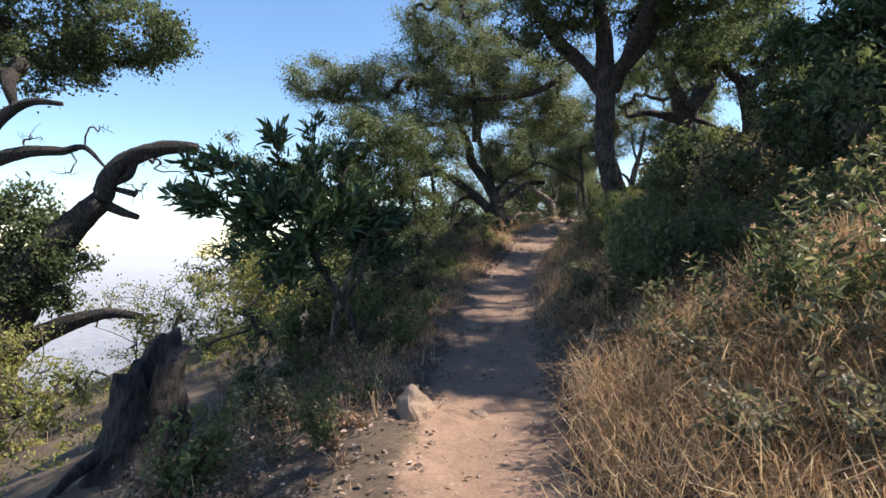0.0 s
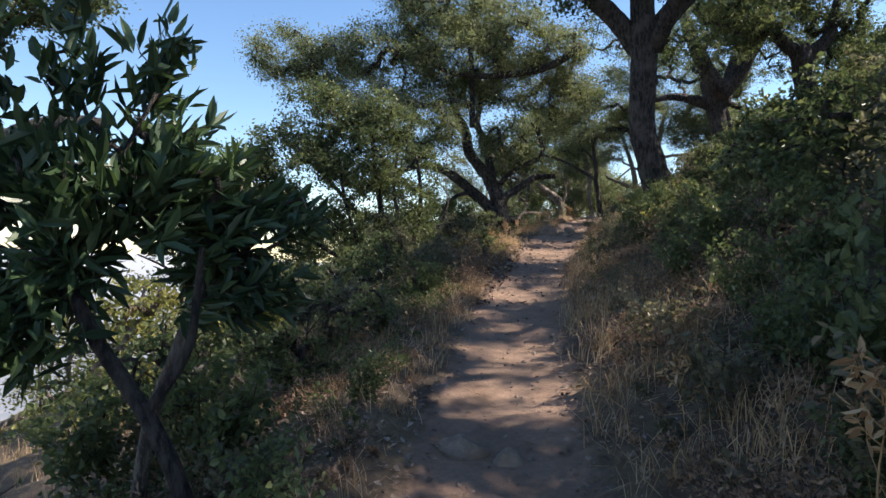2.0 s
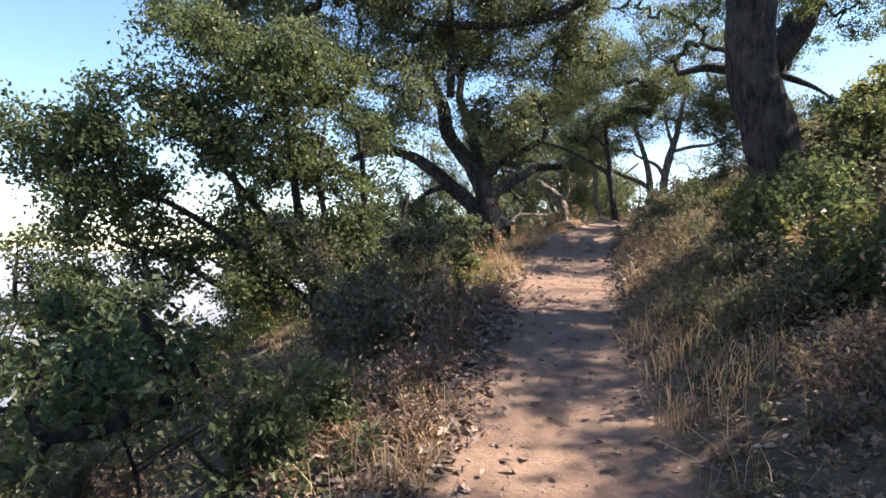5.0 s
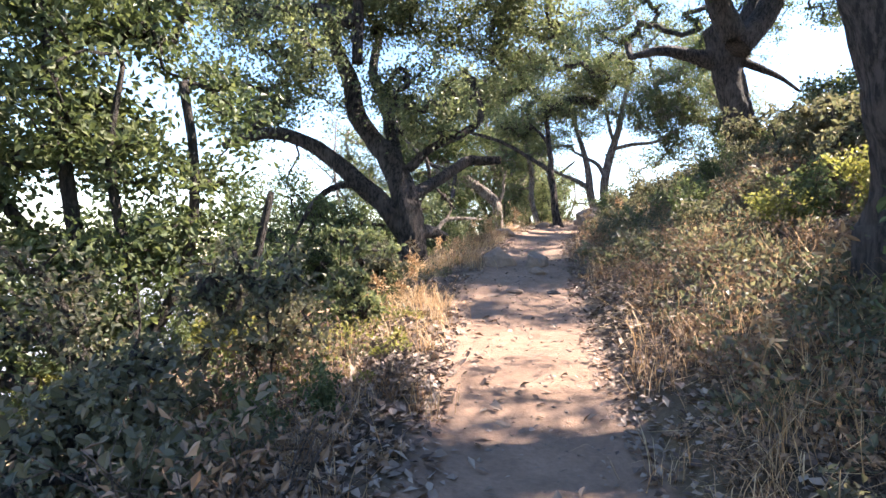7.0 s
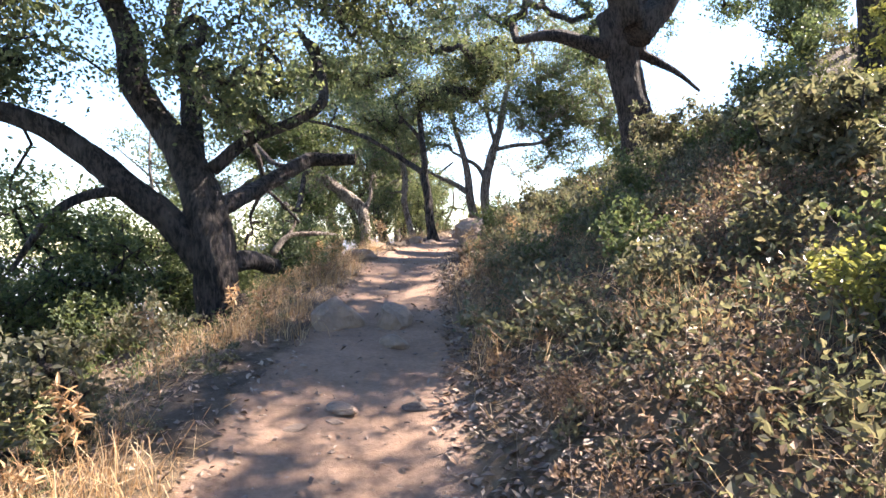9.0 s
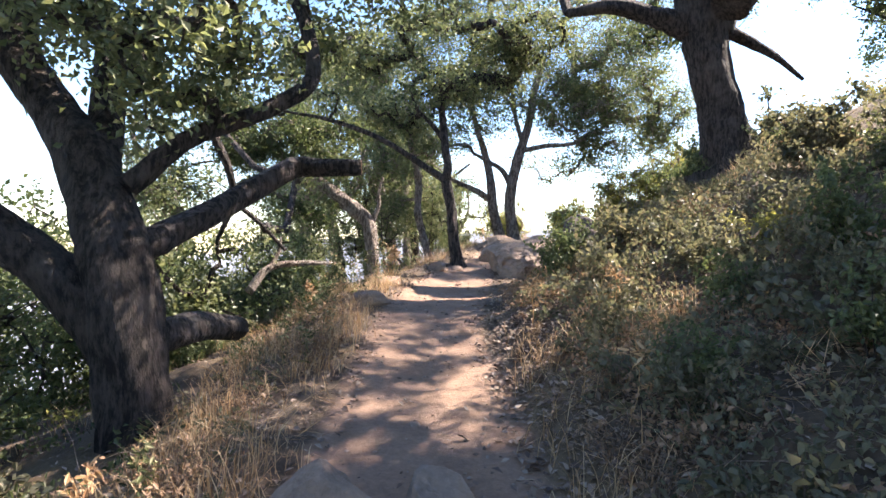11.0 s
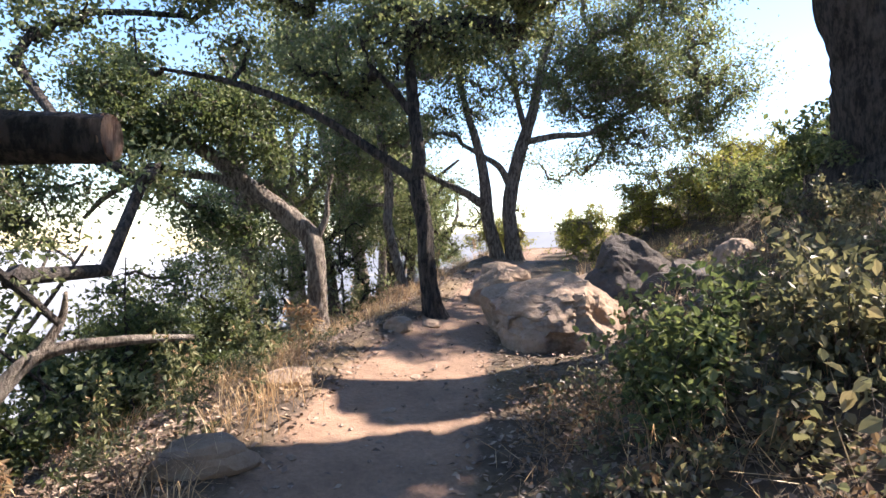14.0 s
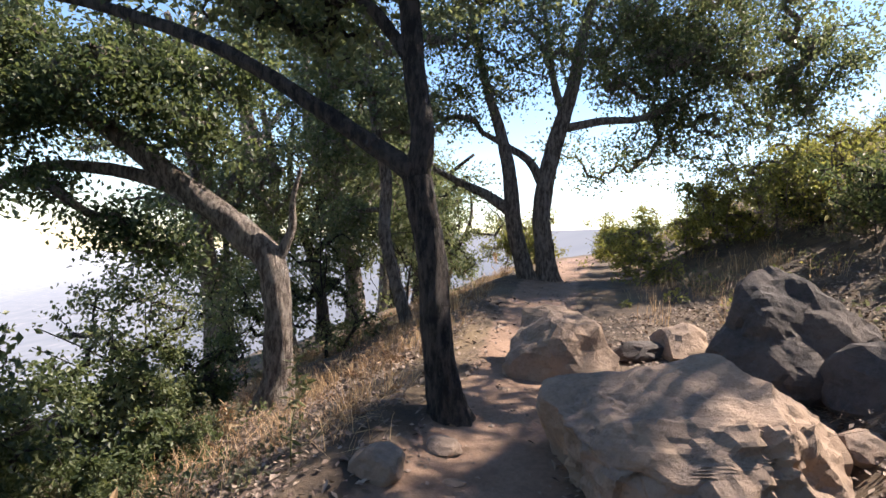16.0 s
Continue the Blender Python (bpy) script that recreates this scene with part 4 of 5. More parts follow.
for x, y, tall, wide, leaf in [(1.2, 17.6, 1.1, 0.42, LEAF_OLIVE), (1.5, 19.0, 0.7, 0.5, LEAF_BANK), (0.7, 16.3, 1.1, 0.7, LEAF_BANK), (0.1, 15.2, 0.9, 0.7, LEAF_BANK), (-0.6, 16.4, 1.5, 0.9, LEAF_BANK),
                              (-0.9, 8.6, 1.0, 0.7, LEAF_OAK), (-1.5, 7.6, 1.2, 0.8, LEAF_OAK), (-0.8, 10.2, 1.0, 0.7, LEAF_BANK), (-0.6, 11.8, 1.1, 0.8, LEAF_OAK), (-1.9, 5.9, 0.9, 0.7, LEAF_OAK)]:
    small_tree("edge_bush", "leafy bush crowding the trail's valley edge", x, y, tall, wide, BARK_DARK, leaf, 55, 40, 0.042, 0.12, "shrub", "bushes at the trail's edge")
for x, y, tall, wide in [(3.6, 31.6, 1.7, 0.9), (4.1, 32.8, 1.6, 0.9), (4.7, 33.8, 1.6, 0.9), (2.8, 30.4, 1.5, 0.9), (5.3, 35.0, 1.6, 0.9), (5.0, 31.6, 0.7, 0.6)]:
    small_tree("slope_bush", "dark green scrub bush on the slope below the boulders", x, y, tall, wide, BARK_DARK, LEAF_OAK, 70, 65, 0.055, 0.1, "shrub", "bushes on the slope")


for x, y, tall, wide in [(5.4, 38.5, 9.0, 3.0), (8.6, 39.5, 8.5, 2.8), (7.0, 42.0, 10.5, 3.4), (10.4, 44.0, 9.0, 3.0), (13.2, 47.0, 5.0, 2.0)]:
    small_tree("oak_tree", "pale-green oak standing behind the trail's bend", x, y, tall, wide, BARK_PALE, LEAF_OLIVE, 170, 70, 0.08, 0.25, group="oaks below the trail")
for y, d, tall, wide in [(13.6, -5.2, 1.3, 1.1), (14.6, -4.6, 1.2, 1.0), (15.6, -5.6, 1.5, 1.2), (23.6, -3.8, 2.0, 1.2), (25.0, -4.6, 2.3, 1.4), (26.2, -3.6, 1.9, 1.2), (27.4, -4.8, 2.4, 1.4), (28.6, -4.0, 2.0, 1.2), (29.8, -5.2, 2.9, 1.5), (30.8, -4.3, 2.5, 1.3), (32.0, -5.4, 2.9, 1.5), (26.0, -6.4, 2.6, 1.6), (29.0, -6.8, 2.8, 1.6), (33.4, -6.4, 2.4, 1.4), (21.8, -4.6, 2.0, 1.3), (19.6, -5.0, 2.0, 1.3), (24.0, -6.0, 2.4, 1.5)]:
    x, y, z = spot(y, d)
    small_tree("slope_bush", "dense dark scrub bush on the slope below the trail", x, y, tall, wide, BARK_DARK, LEAF_OAK, 80, 60, 0.058, 0.08, "shrub", "bushes on the slope")
small_tree("oak_tree", "pale-stemmed oak with a high open crown below the trail", 1.4, 33.6, 7.5, 2.6, BARK_PALE, LEAF_OLIVE, 150, 70, 0.065, 0.5, group="oaks below the trail")
for y, d, tall, wide, leaf in [(4.6, 3.6, 1.3, 0.9, LEAF_OAK), (6.2, 3.2, 1.2, 0.9, LEAF_OAK), (7.6, 2.9, 1.1, 0.8, LEAF_BANK), (9.2, 3.1, 1.2, 0.9, LEAF_OAK), (10.8, 3.0, 1.1, 0.8, LEAF_OLIVE), (12.4, 3.4, 1.2, 0.9, LEAF_OAK), (6.6, 5.0, 1.5, 1.1, LEAF_OAK), (9.8, 5.0, 1.5, 1.1, LEAF_OAK),
                               (15.6, 3.4, 1.0, 0.8, LEAF_OAK), (17.0, 3.6, 0.9, 0.8, LEAF_BANK), (18.4, 3.6, 0.7, 0.7, LEAF_BANK), (17.6, 4.7, 0.9, 0.9, LEAF_YELLOW), (20.0, 4.2, 0.7, 0.7, LEAF_BANK), (21.5, 5.0, 0.8, 0.8, LEAF_OLIVE), (23.0, 4.4, 0.8, 0.8, LEAF_BANK), (19.5, 5.8, 0.9, 0.9, LEAF_YELLOW), (33.5, 5.0, 1.3, 1.0, LEAF_OAK), (31.0, 4.6, 1.3, 1.0, LEAF_OAK), (28.2, 4.6, 1.0, 0.8, LEAF_OAK), (29.6, 5.8, 1.3, 1.0, LEAF_OAK), (32.0, 6.4, 1.3, 1.0, LEAF_YELLOW), (34.8, 3.4, 1.0, 0.8, LEAF_YELLOW), (36.6, 3.0, 1.0, 0.8, LEAF_YELLOW), (26.6, 5.0, 0.9, 0.8, LEAF_OLIVE), (30.6, 7.6, 1.3, 1.0, LEAF_OLIVE), (35.5, 6.0, 1.2, 1.0, LEAF_YELLOW)]:
    x, y, z = spot(y, d)
    small_tree("hillside_bush", "leafy bush on the steep bank above the trail", x, y, tall, wide, BARK_DARK, leaf, 55, 48, 0.055, 0.1, "shrub", "bushes on the bank")


# Boulders and stones.
def rock_mesh(name, sx, sy, sz, mat, seed, facets=9, detail=4, rough=0.06, faces_cut=(), craggy=False, boxy=0.0):
    rng = np.random.default_rng(seed)
    bm = bmesh.new()
    bmesh.ops.create_icosphere(bm, subdivisions=detail, radius=1.0)
    cuts = [(Vector(nv).normalized(), h) for nv, h in faces_cut]
    for _ in range(facets):
        nv = rng.normal(size=3)
        nv[2] = abs(nv[2]) * 0.8
        nv /= np.linalg.norm(nv)
        cuts.append((Vector(nv), rng.uniform(0.58, 0.88)))
    off = Vector(rng.uniform(-50, 50, 3))
    for v in bm.verts:
        p = v.co * (1 + boxy * (1 / max(abs(v.co.x), abs(v.co.y), abs(v.co.z)) - 1))
        for nv, h in cuts:
            over = p.dot(nv) - h
            if over > 0:
                p -= nv * over * (0.98 if boxy else 0.92)
        q = p * 1.6 + off
        p += p.normalized() * (noise.fractal(q, 1.0, 2.0, 5) * rough * 2.2 + noise.noise(q * 0.6) * 0.08)
        if craggy and p.z < 0.40 + 0.1 * noise.noise(q * 1.3) and p.y < 0.1:
            broken = (0.5 - abs(noise.noise(q * 1.4))) * 0.15 + (0.5 - abs(noise.noise(q * 4.3))) * 0.05 - 0.035 * noise.cell(q * 2.2)
            p += p.normalized() * broken - Vector((0, -0.16, 0)) * min(0.0, p.z + 0.1) * 2.0
        crack = abs(noise.noise(q * 1.5))
        if crack < 0.05 and not (craggy and p.z > 0.3):
            p -= p.normalized() * (0.05 - crack) * 0.9 * min(1, rough * 12)
        v.co = Vector((p.x * sx, p.y * sy, p.z * sz))
    me = bpy.data.meshes.new(name)
    bm.to_mesh(me)
    bm.free()
    me.materials.append(mat)
    return me


def rock(name, label, at, sx, sy, sz, mat, seed, turn=0.0, sunk=0.35, detail=4, group="", facets=9, rough=0.06, faces_cut=(), craggy=False, boxy=0.0):
    """Half sizes sx, sy, sz; at: a row (x, y, ...); it sits partly in the ground."""
    x, y = at[0], at[1]
    ob = new(name, rock_mesh(name, sx, sy, sz, mat, seed, facets, detail, rough, faces_cut, craggy, boxy))
    ob.matrix_world = pose(x, y, float(height(x, y)) + sz * (1 - 2 * sunk) * 0.8, 0, 0, turn)
    return tagged(ob, label, "rock", group)


rock("boulder", "large tan boulder with a broken ridged face at the trail's edge", (8.2, 27.95), 0.84, 0.84, 0.74, ROCK_TAN, 11, -20, 0.36, 6, facets=2, rough=0.045, craggy=True, boxy=0.22,
     faces_cut=[((-0.30, -0.28, 1.0), 0.52), ((-0.15, -1.0, -0.05), 0.74), ((0.75, -0.45, 0.40), 0.68), ((-1.0, -0.25, -0.3), 0.72), ((-0.7, -0.7, 0.15), 0.76), ((0.7, 0.2, 0.8), 0.70)])
rock("boulder", "large dark grey boulder on the slope", [(9.96, 28.91, 3.83, 0.027)][0], 0.68, 0.6, 0.62, ROCK_DARK, 21, -15, 0.14, 5)
rock("boulder", "rounded tan boulder in the trail", [(8.67, 30.20, 3.44, 0.031)][0], 0.64, 0.6, 0.5, ROCK_TAN, 5, 0, 0.3)
for spec, (sx, sy, sz), mat, seed, label in [
    ([(10.00, 28.15, 3.66, 0.023)], (0.42, 0.36, 0.32), ROCK_DARK, 31, "grey angular rock beside the dark boulder"),
    ([(9.82, 27.58, 3.61, 0.020)], (0.34, 0.3, 0.3), ROCK_DARK, 32, "grey angular rock on the bank"),
    ([(11.59, 28.67, 3.95, 0.028)], (0.45, 0.4, 0.36), ROCK_TAN, 33, "pale grey rock on the bank"),
    ([(9.59, 30.20, 3.51, 0.032)], (0.34, 0.24, 0.12), ROCK_DARK, 34, "flat dark stone in the trail"),
    ([(9.98, 30.07, 3.68, 0.032)], (0.34, 0.3, 0.24), ROCK_TAN, 35, "tan stone beside the trail"),
    ([(9.11, 27.61, 3.13, 0.020)], (0.16, 0.2, 0.1), ROCK_TAN, 36, "small tan stone on the bank"),
    ([(6.59, 28.58, 2.88, 0.020)], (0.19, 0.16, 0.15), ROCK_TAN, 37, "tan stone at the trail's edge"),
    ([(7.06, 28.84, 2.88, 0.022)], (0.15, 0.12, 0.06), ROCK_TAN, 38, "flat tan stone at the trail's edge"),
    ([(4.68, 25.85)], (0.36, 0.18, 0.13), ROCK_TAN, 39, "low tan slab at the trail's edge"),
    ([(5.3, 27.0)], (0.22, 0.15, 0.1), ROCK_TAN, 49, "tan stone at the trail's edge"),
    ([(3.49, 21.13, 2.02, 0.024)], (0.30, 0.24, 0.22), ROCK_TAN, 40, "rounded tan stone forming a step in the trail"),
    ([(4.02, 21.05, 2.05, 0.025)], (0.25, 0.2, 0.17), ROCK_TAN, 41, "tan stone forming a step in the trail"),
    ([(3.86, 20.36, 1.96, 0.021)], (0.17, 0.13, 0.08), ROCK_TAN, 42, "small stone in the trail"),
    ([(0.41, 6.90, 0.58, 0.034)], (0.15, 0.12, 0.08), ROCK_TAN, 43, "small stone in the trail"),
    ([(0.64, 6.80, 0.55, 0.033)], (0.1, 0.09, 0.06), ROCK_TAN, 44, "small stone in the trail"),
    ([(-0.20, 4.00, 0.47, 0.020)], (0.13, 0.14, 0.17), ROCK_TAN, 45, "upright tan stone at the trail's edge"),
    ([(-2.36, 10.54, 0.35, 0.020)], (0.5, 0.4, 0.3), ROCK_DARK, 46, "grey rock on the slope below the trail"),
    ([(3.13, 19.02, 1.89, 0.018)], (0.16, 0.08, 0.035), ROCK_TAN, 47, "flat stone set in the trail"),
    ([(3.62, 18.95, 1.93, 0.019)], (0.09, 0.07, 0.03), ROCK_DARK, 48, "flat stone set in the trail"),
]:
    rock("stone", label, spec[0], sx, sy, sz, mat, seed, seed * 37 % 180, 0.3, 3, "stones along the trail")

bits = [rock_mesh("stone", 0.06, 0.05, 0.028, ROCK_TAN, 60 + s, 5, 2) for s in range(5)]
for s in range(42):
    x, y, z = spot(RNG.uniform(2, 31), RNG.normal() * 0.45)
    ob = new("stone", bits[s % 5])
    q = RNG.uniform(0.4, 1.5)
    ob.matrix_world = pose(x, y, z - 0.002, 0, 0, RNG.uniform(0, 360)) @ Matrix.Diagonal((q, q * 0.8, q * 0.6, 1))
    tagged(ob, "small flat stone lying on the trail", "rock", "loose stones on the trail")

# Pale fallen branch on the slope.
branch = tagged(new("fallen_branch"), "pale barkless fallen branch on the slope", "branch")
for line in ([(3.21, 27.19, 2.77, 0.068), (3.52, 27.30, 3.13, 0.056), (4.00, 27.45, 3.19, 0.044), (4.55, 27.58, 3.18, 0.023)], [(3.52, 27.30, 3.13, 0.042), (3.65, 27.36, 3.38, 0.032), (3.68, 27.35, 3.59, 0.014)]):
    part("limb", mesh_of("fallen_branch", *tube(smooth_line(line, 6), 10, 0.08), BARK_PALE, True), branch)

# Burnt stump.
def stump(at, r, tall):
    x, y = at[0], at[1]
    z = float(height(x, y))
    root = tagged(new("tree_stump"), "charred broken tree stump with a jagged top", "stump")
    root.location = (x, y, z)
    sides, rings = 22, 10
    a = np.linspace(0, 2 * np.pi, sides, endpoint=False)
    jag = 0.82 + 0.16 * np.sin(a + 0.6) + RNG.uniform(-0.1, 0.1, sides)
    rows = []
    for i in range(rings + 1):
        t = i / rings
        rr = r * (1.2 - 0.25 * t + 0.3 * (1 - t) ** 3) * (1 + 0.1 * np.sin(a * 4 + t * 2) + 0.06 * RNG.normal(size=sides))
        rows.append(np.stack([np.cos(a) * rr + 0.12 * t, np.sin(a) * rr, -0.15 + (tall + 0.15) * t * jag], -1))
    for t in (1.0, 0.75, 0.5):
        rr = r * 0.55 * (0.6 + 0.4 * t)
        rows.append(np.stack([np.cos(a) * rr + 0.12, np.sin(a) * rr, tall * t * jag - 0.05], -1))
    v = np.vstack(rows)
    n = len(rows)
    i, j = np.meshgrid(np.arange(n - 1), np.arange(sides), indexing="ij")
    f = np.stack([i * sides + j, i * sides + (j + 1) % sides, (i + 1) * sides + (j + 1) % sides, (i + 1) * sides + j], -1).reshape(-1, 4)
    part("trunk", mesh_of("stump", v, f, BURNT, False), root)
    for ang in (0.3, 2.2, 3.9, 5.2):
        q = [(math.cos(ang) * r * 0.8, math.sin(ang) * r * 0.8, 0.15, 0.07), (math.cos(ang) * r * 1.6, math.sin(ang) * r * 1.6, 0.02, 0.05), (math.cos(ang) * r * 2.2, math.sin(ang) * r * 2.2, -0.15, 0.03)]
        part("root", mesh_of("root", *tube(smooth_line(q, 5), 8, 0.1), BURNT, True), root)


stump([(-2.60, 4.90, -0.12, 0.024)][0], 0.29, 1.05)


# Undergrowth: a few plants, set out again and again.
def bush(name, label, tall, wide, stems, leaf, stem_mat, count, size, width, pointed=True, category="shrub", droop=0.1, at_tips=0.5):
    root = tagged(new(name), label, category)
    lines, tips = [], []
    for s in range(stems):
        a = RNG.uniform(0, 6.28)
        r = wide * RNG.uniform(0.25, 1.0)
        h = tall * RNG.uniform(0.55, 1.0) * (1.1 - 0.35 * r / wide)
        p = [(0.06 * math.cos(a), 0.06 * math.sin(a), -0.05, 0.007), (r * 0.45 * math.cos(a), r * 0.45 * math.sin(a), h * 0.55, 0.005), (r * math.cos(a + 0.2), r * math.sin(a + 0.2), h, 0.002)]
        fine = smooth_line(p, 3)
        lines.append(tube(fine, 3))
        tips.append(fine[2:, :3])
        for _ in range(2):
            i = RNG.integers(2, len(fine) - 1)
            e = fine[i, :3] + RNG.normal(size=3) * wide * 0.28 + np.array([0, 0, 0.06])
            br = smooth_line([(*fine[i, :3], 0.004), (*((fine[i, :3] + e) / 2 + RNG.normal(size=3) * 0.03), 0.003), (*e, 0.0015)], 2)
            lines.append(tube(br, 3))
            tips.append(br[2:, :3])
    v, f = join([(q[0], q[1]) for q in lines])
    tagged(part("wood", mesh_of(name, v, f, stem_mat, True), root), kind="stuff")
    if count:
        tips = np.vstack(tips)
        at = tips[RNG.integers(0, len(tips), count)] + RNG.normal(size=(count, 3)) * 0.045
        v, f = leaves(at, size, width, pointed=pointed, droop=droop)
        tagged(part("foliage", mesh_of(name, v, f, leaf), root), kind="stuff")
    return root


def weed(name, label, tall, mat, heads, branches=7, rosette=26):
    """A tall stalk with side shoots, narrow leaves and dry seed heads."""
    root = tagged(new(name), label, "weed")
    lines, nodes = [], []
    stalk = smooth_line([(0, 0, -0.03, 0.007), (0.02, 0.01, tall * 0.4, 0.006), (-0.03, 0.03, tall * 0.75, 0.004), (0.02, 0, tall, 0.002)], 6)
    lines.append(tube(stalk, 5))
    ends = [stalk[-1, :3]]
    for _ in range(branches):
        i = RNG.integers(5, len(stalk) - 1)
        a = RNG.uniform(0, 6.28)
        ln = tall * RNG.uniform(0.14, 0.34)
        e = stalk[i, :3] + np.array([math.cos(a) * ln * 0.6, math.sin(a) * ln * 0.6, ln * 0.8])
        br = smooth_line([(*stalk[i, :3], 0.004), (*(stalk[i, :3] * 0.5 + e * 0.5 + np.array([math.cos(a), math.sin(a), -0.3]) * ln * 0.12), 0.003), (*e, 0.0015)], 4)
        lines.append(tube(br, 4))
        nodes.append(br[2:, :3])
        ends.append(e)
    part("stalk", mesh_of(name, *lines[0], mat, True), root)
    for shoot in lines[1:]:
        part("side_shoot", mesh_of(name, *shoot, mat, True), root)
    at = np.vstack([stalk[RNG.integers(2, len(stalk), rosette), :3], np.vstack(nodes)])
    v, f = leaves(at, 0.1, 0.028, pointed=True, droop=0.1)
    tagged(part("foliage", mesh_of(name, v, f, mat), root), kind="stuff")
    hd = np.vstack([e + RNG.normal(size=(9, 3)) * 0.008 for e in ends])
    v, f = leaves(hd, 0.035, 0.012, droop=-0.4)
    tagged(part("seed_head", mesh_of(name, v, f, heads), root), kind="stuff")
    return root


PLANTS = {
    "green": bush("bank_shrub", "low leafy shrub with mixed green leaves on the bank", 0.75, 0.55, 8, LEAF_BANK, BARK_DEAD, 850, 0.06, 0.036, True),
    "dark": bush("dark_shrub", "dark green broad-leaved shrub on the bank", 0.9, 0.6, 8, LEAF_OAK, BARK_DARK, 1000, 0.062, 0.036, True),
    "brush": bush("dry_brush", "tangled dry twiggy brush with withered leaves", 0.6, 0.55, 14, LEAF_DRY, BARK_DEAD, 300, 0.05, 0.022, False, category="brush"),
    "bright": bush("bright_shrub", "bright yellow-green leafy shrub", 0.7, 0.5, 8, LEAF_YELLOW, BARK_DEAD, 800, 0.052, 0.03, True),
    "vine": bush("bank_creeper", "creeper with large pale green leaves near the ground", 0.35, 0.55, 7, LEAF_BANK, BARK_DEAD, 300, 0.058, 0.042, category="creeper"),
    "weed": weed("tall_weed", "tall pale green weed with dry seed heads", 1.0, GRASS_GREEN, GRASS_DRY),
    "stalk": weed("dry_weed", "dry straw-coloured weed stalk", 0.8, GRASS_DRY, LEAF_DRY, 9, 10),
}
USED = {}


def plant(kind, x, y, scale, group, sink=0.0):
    m = pose(x, y, float(height(x, y)) - sink, RNG.uniform(-9, 9), RNG.uniform(-9, 9), RNG.uniform(0, 360))
    ob = PLANTS[kind]
    if kind in USED:
        ob = copy_thing(ob, m)
    else:
        ob.matrix_basis = m
        USED[kind] = 1
    ob.scale = (scale, scale, scale * RNG.uniform(0.85, 1.2))
    return tagged(ob, group=group)


def sow(count, kinds, weights, y0, y1, d0, d1, s0, s1, group, clear=()):
    """Plants strewn over a stretch beside the trail."""
    for _ in range(count):
        y, d = RNG.uniform(y0, y1), RNG.uniform(d0, d1)
        x, y, z = spot(y, d)
        if any((x - cx) ** 2 + (y - cy) ** 2 < r * r for cx, cy, r in clear):
            continue
        plant(RNG.choice(kinds, p=weights), x, y, RNG.uniform(s0, s1), group)


CLEAR = [(8.2, 28.0, 1.3), (9.6, 28.6, 1.9), (9.0, 30.6, 1.0), (10.4, 29.5, 1.6), (9.3, 27.4, 1.3), (8.6, 26.6, 1.3), (7.6, 26.3, 0.8)]
BANK, EDGE, SLOPE = "plants on the bank", "plants along the trail's edge", "plants on the slope below"
sow(37, ["green", "brush", "weed", "stalk"], [0.15, 0.6, 0.1, 0.15], 1, 15, 0.75, 1.6, 0.35, 0.65, EDGE)
sow(47, ["green", "dark", "brush", "vine"], [0.3, 0.3, 0.2, 0.2], 2, 15, 1.5, 4.0, 0.5, 0.9, BANK)
sow(16, ["dark", "green", "bright"], [0.55, 0.3, 0.15], 3, 17, 3.8, 8.5, 0.9, 1.5, BANK)
sow(40, ["brush", "vine", "stalk", "green"], [0.5, 0.3, 0.1, 0.1], 14, 27, 1.0, 1.9, 0.35, 0.65, EDGE, CLEAR)
sow(60, ["green", "dark", "brush", "vine", "bright"], [0.3, 0.15, 0.25, 0.2, 0.1], 13, 27, 1.7, 5.0, 0.45, 0.9, BANK, CLEAR)
sow(30, ["dark", "green", "bright"], [0.35, 0.35, 0.3], 15, 40, 4.5, 10, 0.8, 1.4, BANK, CLEAR)
sow(42, ["brush", "green", "dark", "weed"], [0.5, 0.2, 0.2, 0.1], 2.5, 15.5, -1.9, -0.75, 0.35, 0.65, EDGE)
sow(18, ["dark", "green", "brush"], [0.45, 0.25, 0.3], 4, 16, -3.6, -1.6, 0.5, 0.95, SLOPE, [(-2.6, 4.8, 0.9)])
sow(26, ["brush", "green"], [0.85, 0.15], 11.5, 16.8, -2.4, -0.8, 0.6, 1.1, EDGE)
sow(30, ["stalk", "weed", "brush"], [0.35, 0.4, 0.25], 17.5, 29, -1.5, -0.85, 0.35, 0.7, EDGE)
sow(55, ["dark", "green", "bright"], [0.4, 0.35, 0.25], 16, 32, -7, -1.9, 0.5, 1.0, SLOPE, [(2.2, 22.9, 0.8)])
sow(30, ["brush", "stalk", "green"], [0.6, 0.3, 0.1], 29, 40, -5.5, -1.0, 0.4, 0.7, SLOPE)
sow(9, ["brush", "green"], [0.6, 0.4], -1.0, 3.5, -4.5, -1.2, 0.35, 0.6, SLOPE, [(-2.6, 4.8, 1.0)])
sow(32, ["dark", "green", "brush"], [0.45, 0.25, 0.3], 4.6, 13.5, 0.95, 2.8, 0.45, 0.8, BANK)
sow(50, ["green", "dark", "vine", "brush"], [0.4, 0.2, 0.25, 0.15], 17.5, 27, 1.3, 4.2, 0.5, 0.85, BANK, CLEAR)
sow(9, ["bright", "green"], [0.7, 0.3], 3.0, 4.6, 1.5, 3.0, 0.35, 0.5, EDGE)
for y, d, s in [(14.2, 2.1, 0.9), (14.6, 1.8, 0.8), (14.0, 1.7, 0.8), (14.4, 2.5, 0.9), (13.7, 2.2, 0.9)]:
    x, y, z = spot(y, d)
    plant("dark", x, y, s, BANK)
